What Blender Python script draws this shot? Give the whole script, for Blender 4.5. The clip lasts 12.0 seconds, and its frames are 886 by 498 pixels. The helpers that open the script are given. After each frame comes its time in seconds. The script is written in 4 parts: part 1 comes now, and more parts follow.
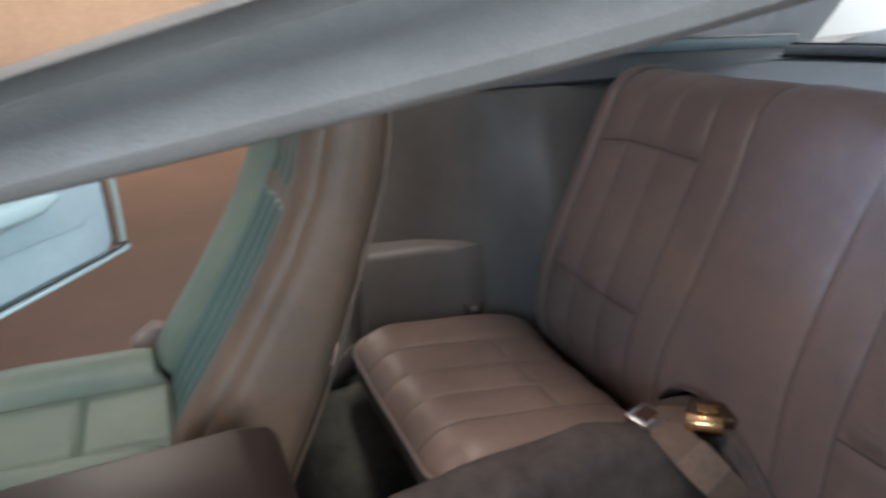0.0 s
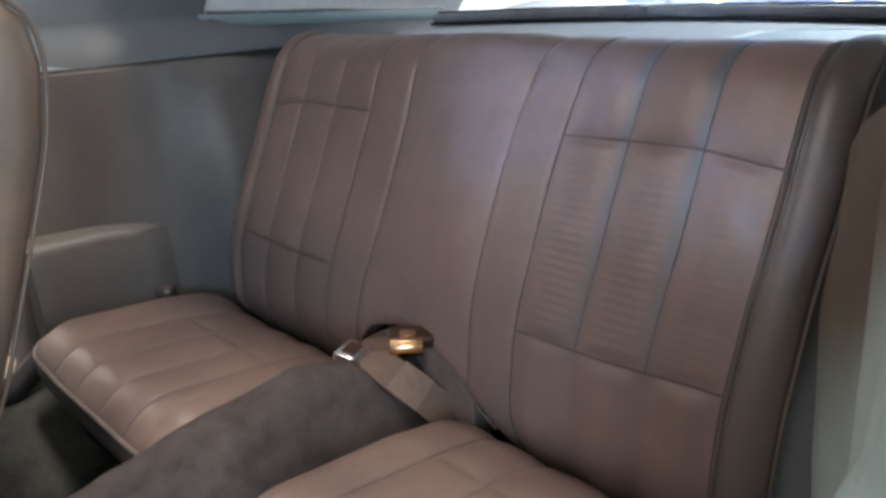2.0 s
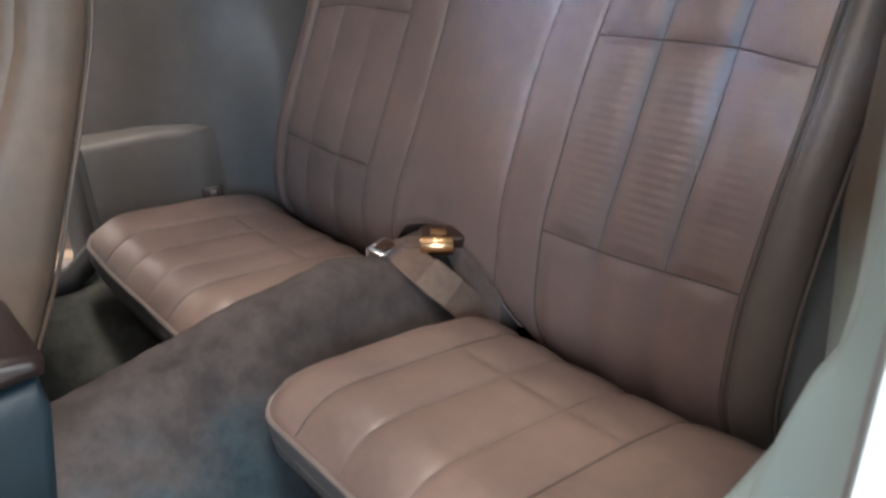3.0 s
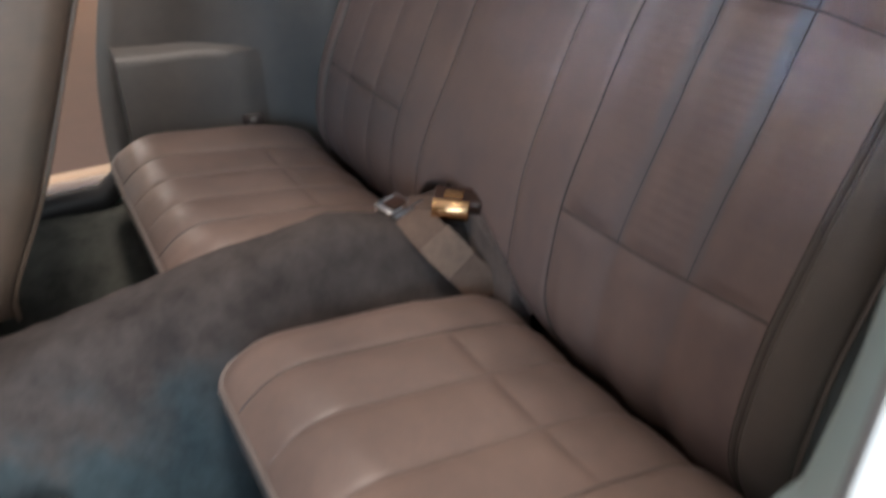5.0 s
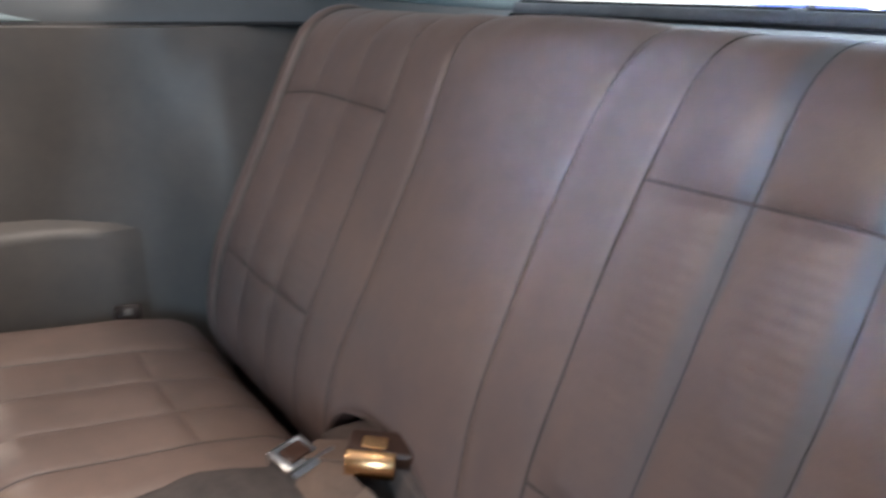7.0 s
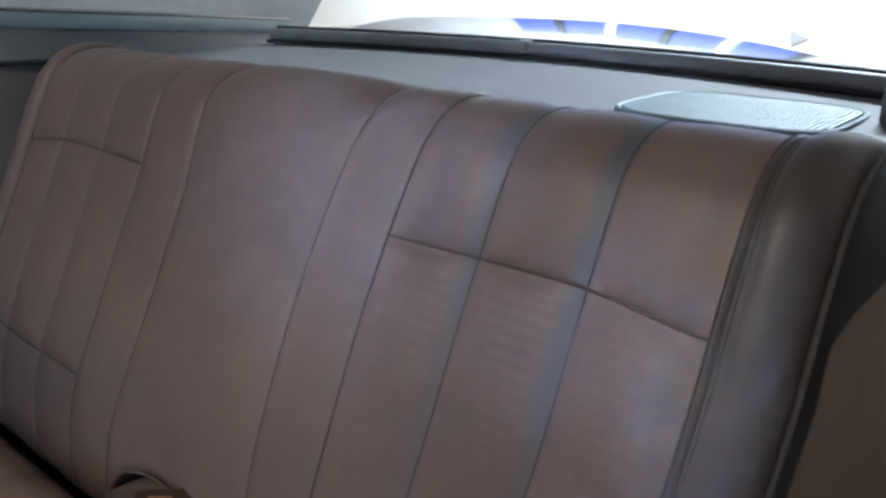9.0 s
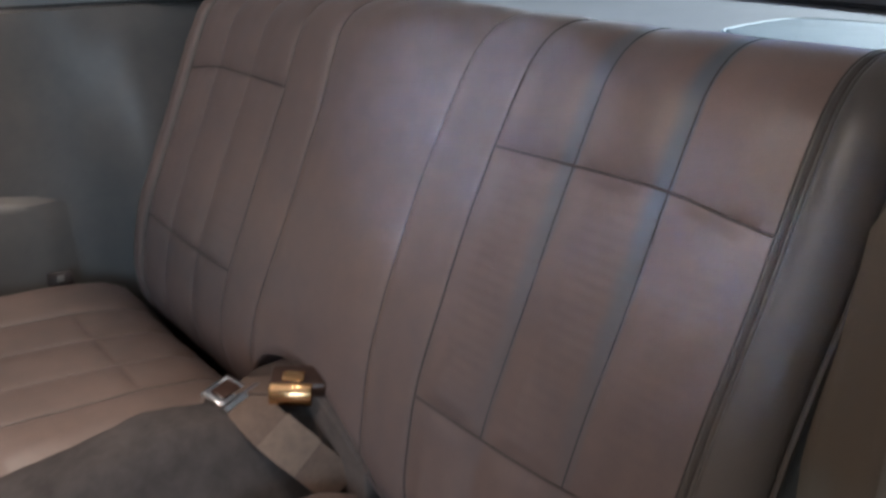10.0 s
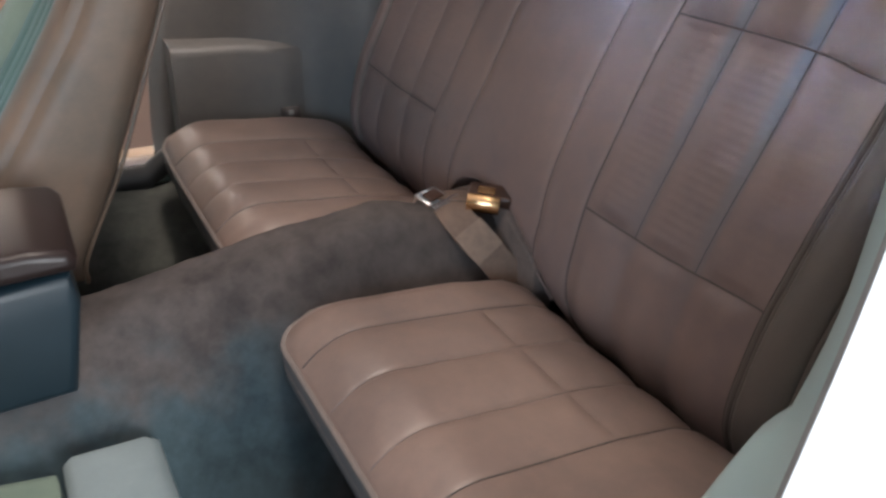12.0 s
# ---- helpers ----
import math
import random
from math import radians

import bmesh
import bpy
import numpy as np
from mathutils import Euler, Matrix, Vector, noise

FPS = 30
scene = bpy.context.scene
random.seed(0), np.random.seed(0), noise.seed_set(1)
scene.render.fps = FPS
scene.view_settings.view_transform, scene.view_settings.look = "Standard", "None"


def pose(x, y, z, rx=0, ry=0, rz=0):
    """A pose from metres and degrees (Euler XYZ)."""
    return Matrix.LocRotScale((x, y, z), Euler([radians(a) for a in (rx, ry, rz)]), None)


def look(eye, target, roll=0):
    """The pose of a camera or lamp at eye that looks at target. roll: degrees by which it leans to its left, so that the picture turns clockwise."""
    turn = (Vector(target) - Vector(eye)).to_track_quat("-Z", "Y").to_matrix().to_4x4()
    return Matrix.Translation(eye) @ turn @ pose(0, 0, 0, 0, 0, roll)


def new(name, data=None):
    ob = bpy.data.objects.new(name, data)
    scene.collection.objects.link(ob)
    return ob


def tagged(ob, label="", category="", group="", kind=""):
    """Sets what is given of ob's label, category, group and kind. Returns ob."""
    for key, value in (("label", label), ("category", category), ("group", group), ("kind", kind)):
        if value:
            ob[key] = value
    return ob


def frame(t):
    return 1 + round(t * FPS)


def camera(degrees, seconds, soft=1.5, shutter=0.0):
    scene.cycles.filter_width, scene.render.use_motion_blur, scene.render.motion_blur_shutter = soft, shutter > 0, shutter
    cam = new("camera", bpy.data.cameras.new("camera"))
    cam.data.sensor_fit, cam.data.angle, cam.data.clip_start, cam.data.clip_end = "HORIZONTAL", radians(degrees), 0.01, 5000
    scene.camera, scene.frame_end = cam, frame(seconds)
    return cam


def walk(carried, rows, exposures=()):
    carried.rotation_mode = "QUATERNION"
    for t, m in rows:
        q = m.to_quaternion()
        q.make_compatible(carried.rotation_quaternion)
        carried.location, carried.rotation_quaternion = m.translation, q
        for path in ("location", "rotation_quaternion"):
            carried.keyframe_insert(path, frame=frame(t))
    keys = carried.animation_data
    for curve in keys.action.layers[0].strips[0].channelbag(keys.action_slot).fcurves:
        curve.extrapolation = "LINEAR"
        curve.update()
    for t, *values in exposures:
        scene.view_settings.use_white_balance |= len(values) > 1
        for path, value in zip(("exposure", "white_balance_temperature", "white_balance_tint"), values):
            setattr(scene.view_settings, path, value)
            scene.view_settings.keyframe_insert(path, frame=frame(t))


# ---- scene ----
cam = camera(57.7, 12.0, soft=2.6, shutter=0.5)
PATH = [
    (0, (0.778, 0.26, 0.984), (-1.02, 0.871, 0.355), -4.5),
    (0.5, (0.765, 0.263, 0.964), (-0.881, 1.222, 0.355), -4.8),
    (1, (0.773, 0.248, 0.953), (-0.693, 1.461, 0.336), -6.0),
    (1.5, (0.788, 0.243, 0.941), (-0.618, 1.529, 0.331), -5.2),
    (2, (0.813, 0.229, 0.911), (-0.595, 1.486, 0.25), -4.3),
    (2.5, (0.828, 0.232, 0.889), (-0.582, 1.418, 0.112), -4.6),
    (3, (0.856, 0.232, 0.882), (-0.598, 1.333, 0.062), -4.3),
    (3.2, (0.877, 0.207, 0.896), (-0.567, 1.284, 0.026), -3.7),
    (4.8, (0.852, 0.379, 0.856), (-0.699, 1.165, -0.132), -1.1),
    (5, (0.817, 0.416, 0.859), (-0.734, 1.24, -0.099), -2.0),
    (5.5, (0.705, 0.469, 0.867), (-0.883, 1.355, 0.035), -2.3),
    (6, (0.64, 0.509, 0.824), (-1.037, 1.401, 0.199), -1.7),
    (6.5, (0.609, 0.535, 0.813), (-1.093, 1.411, 0.232), -1.6),
    (7, (0.594, 0.538, 0.844), (-0.973, 1.612, 0.218), 0.7),
    (7.5, (0.564, 0.568, 0.921), (-0.813, 1.896, 0.337), -0.3),
    (7.7, (0.568, 0.583, 0.934), (-0.768, 1.968, 0.385), -0.3),
    (9.3, (0.658, 0.531, 0.909), (-0.557, 1.967, 0.227), 0.3),
    (9.5, (0.674, 0.525, 0.906), (-0.577, 1.921, 0.21), 0.2),
    (10, (0.714, 0.497, 0.907), (-0.703, 1.677, 0.133), -1.1),
    (10.5, (0.755, 0.437, 0.9), (-0.685, 1.565, 0.092), 0.3),
    (11, (0.795, 0.375, 0.889), (-0.652, 1.442, 0.014), 1.6),
    (11.5, (0.843, 0.333, 0.904), (-0.64, 1.291, -0.036), 1.7),
    (12, (0.887, 0.305, 0.905), (-0.645, 1.163, -0.055), 1.6),
]
cam_rows = [(t, look(eye, target, roll)) for t, eye, target, roll in PATH]
walk(cam, cam_rows, [(0, -0.64), (0.7, -0.32), (1.5, -0.15), (2.0, -0.15), (2.7, 0.0), (4.8, -0.36), (5.3, -0.25), (6.0, -0.06), (7.0, -0.08), (7.5, -0.25), (7.7, -0.3), (9.5, -0.5), (10.3, -0.3), (11.2, -0.15), (12, -0.22)])

# ---------------------------------------------------------------- light
world = bpy.data.worlds.new("garage_air")
scene.world = world
world.use_nodes = True
world.node_tree.nodes["Background"].inputs[0].default_value = (0.50, 0.66, 1.0, 1)
world.node_tree.nodes["Background"].inputs[1].default_value = 0.05


def area(name, eye, target, sx, sy, watts, colour, spread=180):
    data = bpy.data.lights.new(name, "AREA")
    data.shape, data.size, data.size_y, data.energy, data.color = "RECTANGLE", sx, sy, watts, colour
    data.spread = radians(spread)
    ob = new(name, data)
    ob.matrix_world = look(eye, target)
    return ob


# unseen fills added at the tail, side, front and overhead; daylight from the doorways beside the driver, a warm lamp
# over the far bays
# Washes the rear wall white; the next one brightens the seat top.
area("tail_wall_fill", (-1.4, 5.3, 3.1), (-1.4, 7.0, 1.2), 7.0, 0.5, 1100, (0.80, 0.92, 1.0))
area("seat_top_fill", (-0.3, 4.4, 2.5), (0.05, 1.25, 0.8), 1.3, 0.25, 30, (0.70, 0.87, 1.0), 50)
area("doorway_daylight", (4.2, 1.15, 1.35), (0.6, 0.9, 0.5), 1.4, 1.8, 225, (0.90, 0.95, 1.0))
area("side_door_daylight", (4.2, -2.4, 1.55), (0.5, 0.6, 0.5), 1.2, 1.6, 112, (0.58, 0.79, 1.0))
area("far_bay_lamp", (-6.6, 0.0, 2.9), (-8.4, 0.3, 0.6), 4.0, 2.0, 240, (1.0, 0.78, 0.58))
# Added fills for cushions and backrest; the front roof is left out for them.
area("cushion_side_fill", (-3.6, -0.12, 2.0), (-0.4, 0.6, 0.4), 0.8, 0.5, 17, (1.0, 0.93, 0.86))
area("front_fill", (-0.3, -1.5, 2.95), (-0.1, 0.95, 0.5), 0.9, 0.5, 32, (1.0, 0.85, 0.76))
area("overhead_fill", (0.2, 0.80, 2.95), (0.1, 0.5, 0.4), 1.3, 0.2, 52, (1.0, 0.87, 0.77))
# Narrow unseen spots, added to lay bluish patches on the backrest.
area("blue_patch_spot", (1.0, -3.2, 1.8), (0.14, 1.02, 0.765), 0.16, 0.12, 0.44, (0.42, 0.60, 1.0), 6.4)
area("blue_patch_spot", (1.6, -3.1, 1.8), (0.40, 0.99, 0.69), 0.10, 0.10, 0.13, (0.36, 0.56, 1.0), 3.6)


# ---------------------------------------------------------------- materials
def material(name, base, rough=0.5, metal=0.0, spread=0.12, scale=6.0, grain=300.0, bump=0.08, depth=0.0006,
             tint=None, coat=0.0, spec=0.5, fibre=False):
    m = bpy.data.materials.new(name)
    m.use_nodes = True
    nt = m.node_tree
    b = nt.nodes["Principled BSDF"]
    b.inputs["Roughness"].default_value = rough
    b.inputs["Metallic"].default_value = metal
    b.inputs["Specular IOR Level"].default_value = spec
    b.inputs["Coat Weight"].default_value = coat
    b.inputs["Coat Roughness"].default_value = 0.08
    geo = nt.nodes.new("ShaderNodeNewGeometry")
    n1 = nt.nodes.new("ShaderNodeTexNoise")
    n1.inputs["Scale"].default_value = scale
    n1.inputs["Detail"].default_value = 5
    n1.inputs["Roughness"].default_value = 0.6
    nt.links.new(geo.outputs["Position"], n1.inputs["Vector"])
    nm = nt.nodes.new("ShaderNodeTexNoise")
    nm.inputs["Scale"].default_value = scale * 4 if fibre else min(110.0, scale * 9)
    nm.inputs["Detail"].default_value = 6
    nm.inputs["Roughness"].default_value = 0.7
    nt.links.new(geo.outputs["Position"], nm.inputs["Vector"])
    n2 = nt.nodes.new("ShaderNodeTexNoise") if fibre else nt.nodes.new("ShaderNodeTexVoronoi")
    n2.inputs["Scale"].default_value = grain
    nt.links.new(geo.outputs["Position"], n2.inputs["Vector"])
    ramp = nt.nodes.new("ShaderNodeValToRGB")
    other = tint or tuple(c * (1 - 2 * spread) for c in base)
    ramp.color_ramp.elements[0].position, ramp.color_ramp.elements[1].position = 0.32, 0.68
    ramp.color_ramp.elements[0].color = (*other, 1)
    ramp.color_ramp.elements[1].color = (*[min(1, c * (1 + spread)) for c in base], 1)
    blend = nt.nodes.new("ShaderNodeMix")
    blend.inputs["Factor"].default_value = 0.45 if fibre else 0.28
    nt.links.new(n1.outputs["Fac"], blend.inputs[2])
    nt.links.new(nm.outputs["Fac"], blend.inputs[3])
    nt.links.new(blend.outputs[0], ramp.inputs["Fac"])
    mix = nt.nodes.new("ShaderNodeMix")
    mix.data_type, mix.blend_type = "RGBA", "MULTIPLY"
    mix.inputs["Factor"].default_value = spread
    nt.links.new(ramp.outputs["Color"], mix.inputs[6])
    nt.links.new(n2.outputs[0], mix.inputs[7])
    nt.links.new(mix.outputs[2], b.inputs["Base Color"])
    mr = nt.nodes.new("ShaderNodeMapRange")
    mr.inputs["To Min"].default_value, mr.inputs["To Max"].default_value = rough * 0.82, min(1, rough * 1.2)
    nt.links.new(blend.outputs[0], mr.inputs["Value"])
    nt.links.new(mr.outputs["Result"], b.inputs["Roughness"])
    bp = nt.nodes.new("ShaderNodeBump")
    bp.inputs["Strength"].default_value, bp.inputs["Distance"].default_value = bump, depth
    nt.links.new(n2.outputs[0], bp.inputs["Height"])
    nt.links.new(bp.outputs["Normal"], b.inputs["Normal"])
    return m


SEAT_BROWN, SEAT_TINT, SEAT_ROUGH = (0.233, 0.160, 0.133), (0.150, 0.119, 0.122), 0.40
M_SEAT = material("rear_seat_vinyl", SEAT_BROWN, SEAT_ROUGH, tint=SEAT_TINT, scale=2.8, grain=900, bump=0.25, depth=0.0004)
M_BLUISH = material("rear_seat_vinyl_bluish_at_seams", SEAT_BROWN, SEAT_ROUGH, tint=SEAT_TINT, scale=2.8, grain=900, bump=0.25, depth=0.0004)
M_CUSHION = material("worn_rear_cushion_vinyl", (0.232, 0.163, 0.136), SEAT_ROUGH, tint=(0.146, 0.108, 0.096), scale=4.5, grain=900, bump=0.25, depth=0.0004)


def bluish_along(m, seams, colour):
    """A bluish grey band beside each upright seam, strongest at the top of the seat."""
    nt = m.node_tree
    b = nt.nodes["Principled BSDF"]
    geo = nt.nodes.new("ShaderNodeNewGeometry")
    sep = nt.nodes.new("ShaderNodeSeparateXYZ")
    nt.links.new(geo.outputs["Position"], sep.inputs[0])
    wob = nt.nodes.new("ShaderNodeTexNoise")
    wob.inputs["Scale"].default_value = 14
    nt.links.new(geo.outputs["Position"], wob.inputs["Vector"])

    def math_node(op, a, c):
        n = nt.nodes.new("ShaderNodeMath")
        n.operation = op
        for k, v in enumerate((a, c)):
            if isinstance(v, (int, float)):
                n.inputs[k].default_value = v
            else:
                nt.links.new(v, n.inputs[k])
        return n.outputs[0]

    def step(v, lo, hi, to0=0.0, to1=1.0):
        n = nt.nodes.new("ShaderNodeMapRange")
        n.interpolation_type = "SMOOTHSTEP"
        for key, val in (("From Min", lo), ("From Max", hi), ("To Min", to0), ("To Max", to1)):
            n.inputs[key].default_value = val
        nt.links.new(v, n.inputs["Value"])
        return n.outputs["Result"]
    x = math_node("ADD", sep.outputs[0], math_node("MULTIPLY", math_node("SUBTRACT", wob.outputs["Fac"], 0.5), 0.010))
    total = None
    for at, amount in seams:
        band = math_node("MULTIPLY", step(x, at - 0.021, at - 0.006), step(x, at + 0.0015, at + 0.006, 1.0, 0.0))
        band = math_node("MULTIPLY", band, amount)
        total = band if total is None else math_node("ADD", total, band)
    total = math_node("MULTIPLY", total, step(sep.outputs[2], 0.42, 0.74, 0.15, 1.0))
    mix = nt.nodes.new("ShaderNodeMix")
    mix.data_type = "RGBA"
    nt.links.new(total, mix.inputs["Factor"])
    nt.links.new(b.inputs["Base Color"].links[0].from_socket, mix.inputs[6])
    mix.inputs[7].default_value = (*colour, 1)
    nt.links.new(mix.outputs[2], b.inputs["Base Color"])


bluish_along(M_BLUISH, ((0.283, 0.75), (0.378, 1.0)), (0.115, 0.132, 0.155))
M_SEAM = material("dark_seam_thread", (0.085, 0.07, 0.065), 0.6, spread=0.05)
M_SEAM_BLUE = material("bluish_seam_thread", (0.085, 0.085, 0.092), 0.6, scale=20, grain=900)
M_WELT = material("pale_seam_thread", (0.20, 0.155, 0.140), 0.5, scale=20, grain=900)
# Driver-side bolster and piping: darker than the seat vinyl, shade included in the colour.
M_BOLSTER = material("grey_teal_bolster_vinyl_shaded", (0.109, 0.092, 0.082), 0.38, tint=(0.078, 0.075, 0.074), scale=3.6, grain=900, bump=0.25, depth=0.0004)
M_BOXING = material("grey_cushion_boxing_cloth", (0.105, 0.100, 0.100), 0.7, tint=(0.075, 0.078, 0.083), scale=9, grain=900, bump=0.4, fibre=True)
M_PIPE = material("vinyl_piping", (0.20, 0.165, 0.15), 0.5, scale=20, grain=900)
M_TRIM = material("blue_grey_moulded_trim", (0.160, 0.143, 0.130), 0.45, tint=(0.112, 0.110, 0.108), scale=4, grain=700, bump=0.3, depth=0.0004)
# Driver-side trim: the brown base carries the shade of the cabin's rear corner.
M_TRIM_TAN = material("brown_grey_trim_light_and_shade", (0.118, 0.090, 0.064), 0.45, tint=(0.088, 0.072, 0.055), scale=4, grain=700, bump=0.3, depth=0.0004)


def painted_daylight(m, z0, z1, colour):
    """Daylight painted pale on the trim up to an uneven line that falls towards the rear."""
    nt = m.node_tree
    b = nt.nodes["Principled BSDF"]
    geo = nt.nodes.new("ShaderNodeNewGeometry")
    sep = nt.nodes.new("ShaderNodeSeparateXYZ")
    nt.links.new(geo.outputs["Position"], sep.inputs[0])
    wob = nt.nodes.new("ShaderNodeTexNoise")
    wob.inputs["Scale"].default_value = 9
    nt.links.new(geo.outputs["Position"], wob.inputs["Vector"])
    add = nt.nodes.new("ShaderNodeMath")
    add.operation = "MULTIPLY_ADD"
    add.inputs[1].default_value = 0.10
    nt.links.new(wob.outputs["Fac"], add.inputs[0])
    slope = nt.nodes.new("ShaderNodeMath")
    slope.operation = "MULTIPLY_ADD"
    slope.inputs[1].default_value = 0.9
    nt.links.new(sep.outputs[1], slope.inputs[0])
    nt.links.new(sep.outputs[2], slope.inputs[2])
    nt.links.new(slope.outputs[0], add.inputs[2])
    edge = nt.nodes.new("ShaderNodeMapRange")
    edge.interpolation_type = "SMOOTHSTEP"
    for key, val in (("From Min", z0 + 0.05), ("From Max", z1 + 0.05), ("To Min", 1.0), ("To Max", 0.0)):
        edge.inputs[key].default_value = val
    nt.links.new(add.outputs[0], edge.inputs["Value"])
    mix = nt.nodes.new("ShaderNodeMix")
    mix.data_type = "RGBA"
    nt.links.new(edge.outputs["Result"], mix.inputs["Factor"])
    nt.links.new(b.inputs["Base Color"].links[0].from_socket, mix.inputs[6])
    mix.inputs[7].default_value = (*colour, 1)
    nt.links.new(mix.outputs[2], b.inputs["Base Color"])


painted_daylight(M_TRIM_TAN, 1.255, 1.435, (0.35, 0.44, 0.435))
# Driver-side armrest only: a paler copy, daylight on its ledge put into colour.
M_ARM = material("daylit_teal_plastic", (0.29, 0.375, 0.385), 0.36, tint=(0.27, 0.35, 0.36), scale=4, grain=700, bump=0.3, depth=0.0004)
M_TEAL = material("dark_teal_upper_trim", (0.150, 0.160, 0.168), 0.38, tint=(0.110, 0.126, 0.138), scale=3, grain=700, bump=0.3, depth=0.0004)
M_LEDGE = material("pale_teal_ledge_trim", (0.34, 0.43, 0.45), 0.34, scale=5, grain=700)
M_COVER = material("blue_grey_seat_cover_plastic", (0.24, 0.29, 0.30), 0.42, tint=(0.20, 0.25, 0.265), scale=5, grain=700)
M_SAIL = material("grey_headliner_cloth", (0.86, 0.84, 0.83), 0.9, tint=(0.78, 0.76, 0.75), scale=9, grain=1400, bump=0.4, depth=0.0005, fibre=True, spec=0.2)
M_RAIL = material("grey_padded_rail_vinyl", (0.215, 0.222, 0.222), 0.6, tint=(0.165, 0.174, 0.176), scale=12, grain=900, bump=0.3, depth=0.0005)
M_FRONT = material("pale_green_seat_vinyl", (0.150, 0.195, 0.156), 0.50, tint=(0.104, 0.150, 0.132), scale=5, grain=900, bump=0.25, depth=0.0004)
# Same vinyl as M_FRONT, darkened and cooled for the dim light on the facing.
M_PLEAT = material("shaded_pleated_vinyl", (0.070, 0.128, 0.118), 0.46, tint=(0.050, 0.098, 0.094), scale=5, grain=900, bump=0.25, depth=0.0004)
M_FSIDE = material("grey_green_seat_side_vinyl", (0.160, 0.104, 0.073), 0.44, tint=(0.078, 0.069, 0.057), scale=4, grain=900, bump=0.25, depth=0.0004)
M_CARPET = material("worn_blue_grey_carpet", (0.112, 0.097, 0.092), 0.95, tint=(0.056, 0.050, 0.050), scale=6, grain=1100, bump=0.7, depth=0.002, fibre=True, spec=0.05, spread=0.2)


def tinted_zone(m, x0, x1, y1, soft, colour, amount):
    """A stretch of the carpet multiplied by a colour factor, with blotchy edges."""
    nt = m.node_tree
    b = nt.nodes["Principled BSDF"]
    geo = nt.nodes.new("ShaderNodeNewGeometry")
    sep = nt.nodes.new("ShaderNodeSeparateXYZ")
    nt.links.new(geo.outputs["Position"], sep.inputs[0])
    wob = nt.nodes.new("ShaderNodeTexNoise")
    wob.inputs["Scale"].default_value = 13
    wob.inputs["Detail"].default_value = 5
    nt.links.new(geo.outputs["Position"], wob.inputs["Vector"])
    last = None
    for axis, lo, hi, a, c in ((0, x0, x0 + soft, 0.0, amount), (0, x1 - soft, x1, 1.0, 0.0), (1, y1 - 0.16, y1, 1.0, 0.0)):
        shift = nt.nodes.new("ShaderNodeMath")
        shift.operation = "MULTIPLY_ADD"
        shift.inputs[1].default_value = 0.16
        nt.links.new(wob.outputs["Fac"], shift.inputs[0])
        nt.links.new(sep.outputs[axis], shift.inputs[2])
        edge = nt.nodes.new("ShaderNodeMapRange")
        edge.interpolation_type = "SMOOTHSTEP"
        for key, val in (("From Min", lo + 0.08), ("From Max", hi + 0.08), ("To Min", a), ("To Max", c)):
            edge.inputs[key].default_value = val
        nt.links.new(shift.outputs[0], edge.inputs["Value"])
        if last is None:
            last = edge.outputs["Result"]
        else:
            both = nt.nodes.new("ShaderNodeMath")
            both.operation = "MULTIPLY"
            nt.links.new(last, both.inputs[0])
            nt.links.new(edge.outputs["Result"], both.inputs[1])
            last = both.outputs[0]
    mix = nt.nodes.new("ShaderNodeMix")
    mix.data_type, mix.blend_type = "RGBA", "MULTIPLY"
    nt.links.new(last, mix.inputs["Factor"])
    nt.links.new(b.inputs["Base Color"].links[0].from_socket, mix.inputs[6])
    mix.inputs[7].default_value = (*colour, 1)
    nt.links.new(mix.outputs[2], b.inputs["Base Color"])


# Driver-side flank towards the front: bluer and less red.
tinted_zone(M_CARPET, 0.06, 0.25, 0.64, 0.07, (0.52, 1.02, 1.26), 0.85)
# Passenger footwell: light from its open door put into a paler carpet colour.
tinted_zone(M_CARPET, -0.70, -0.22, 0.95, 0.08, (1.35, 1.62, 1.52), 0.9)
M_FLAP = material("brown_grey_turned_carpet", (0.165, 0.130, 0.115), 0.9, tint=(0.115, 0.096, 0.090), scale=12, grain=900, bump=0.6, depth=0.001, fibre=True, spec=0.1)
M_RISER = material("dark_grey_riser_carpet", (0.060, 0.058, 0.055), 0.95, tint=(0.034, 0.038, 0.042), scale=9, grain=1000, bump=0.7, depth=0.002, fibre=True, spec=0.05, spread=0.2)
M_PAINT = material("pale_blue_body_paint", (0.40, 0.55, 0.565), 0.34, scale=2, grain=1200, bump=0.02, coat=0.25, spread=0.03)
# Skin of the pale blue body; its daylight glare is painted white.
M_WING = material("overexposed_body_paint", (0.82, 0.83, 0.81), 0.3, scale=3, grain=60, bump=0.02, coat=0.5, spread=0.03)
M_LID = material("silver_metallic_paint", (0.20, 0.20, 0.21), 0.12, metal=0.6, scale=3, grain=60, bump=0.0, coat=1.0, spread=0.05)
M_CHROME = material("polished_chrome", (0.82, 0.83, 0.84), 0.10, metal=1.0, scale=30, grain=200, bump=0.02, spread=0.04)
M_GOLD = material("worn_gilt_buckle_metal", (0.95, 0.56, 0.28), 0.22, metal=1.0, scale=40, grain=300, bump=0.05)
M_BROWNPL = material("brown_buckle_plastic", (0.065, 0.032, 0.022), 0.3, scale=30, grain=300)
M_RUBBER = material("black_rubber", (0.022, 0.024, 0.027), 0.55, scale=20, grain=300)
M_GASKET = material("grey_window_gasket", (0.34, 0.35, 0.37), 0.45, scale=20, grain=300)
M_WEB = material("tan_belt_webbing", (0.172, 0.115, 0.087), 0.7, scale=30, grain=900, bump=0.5, fibre=True)
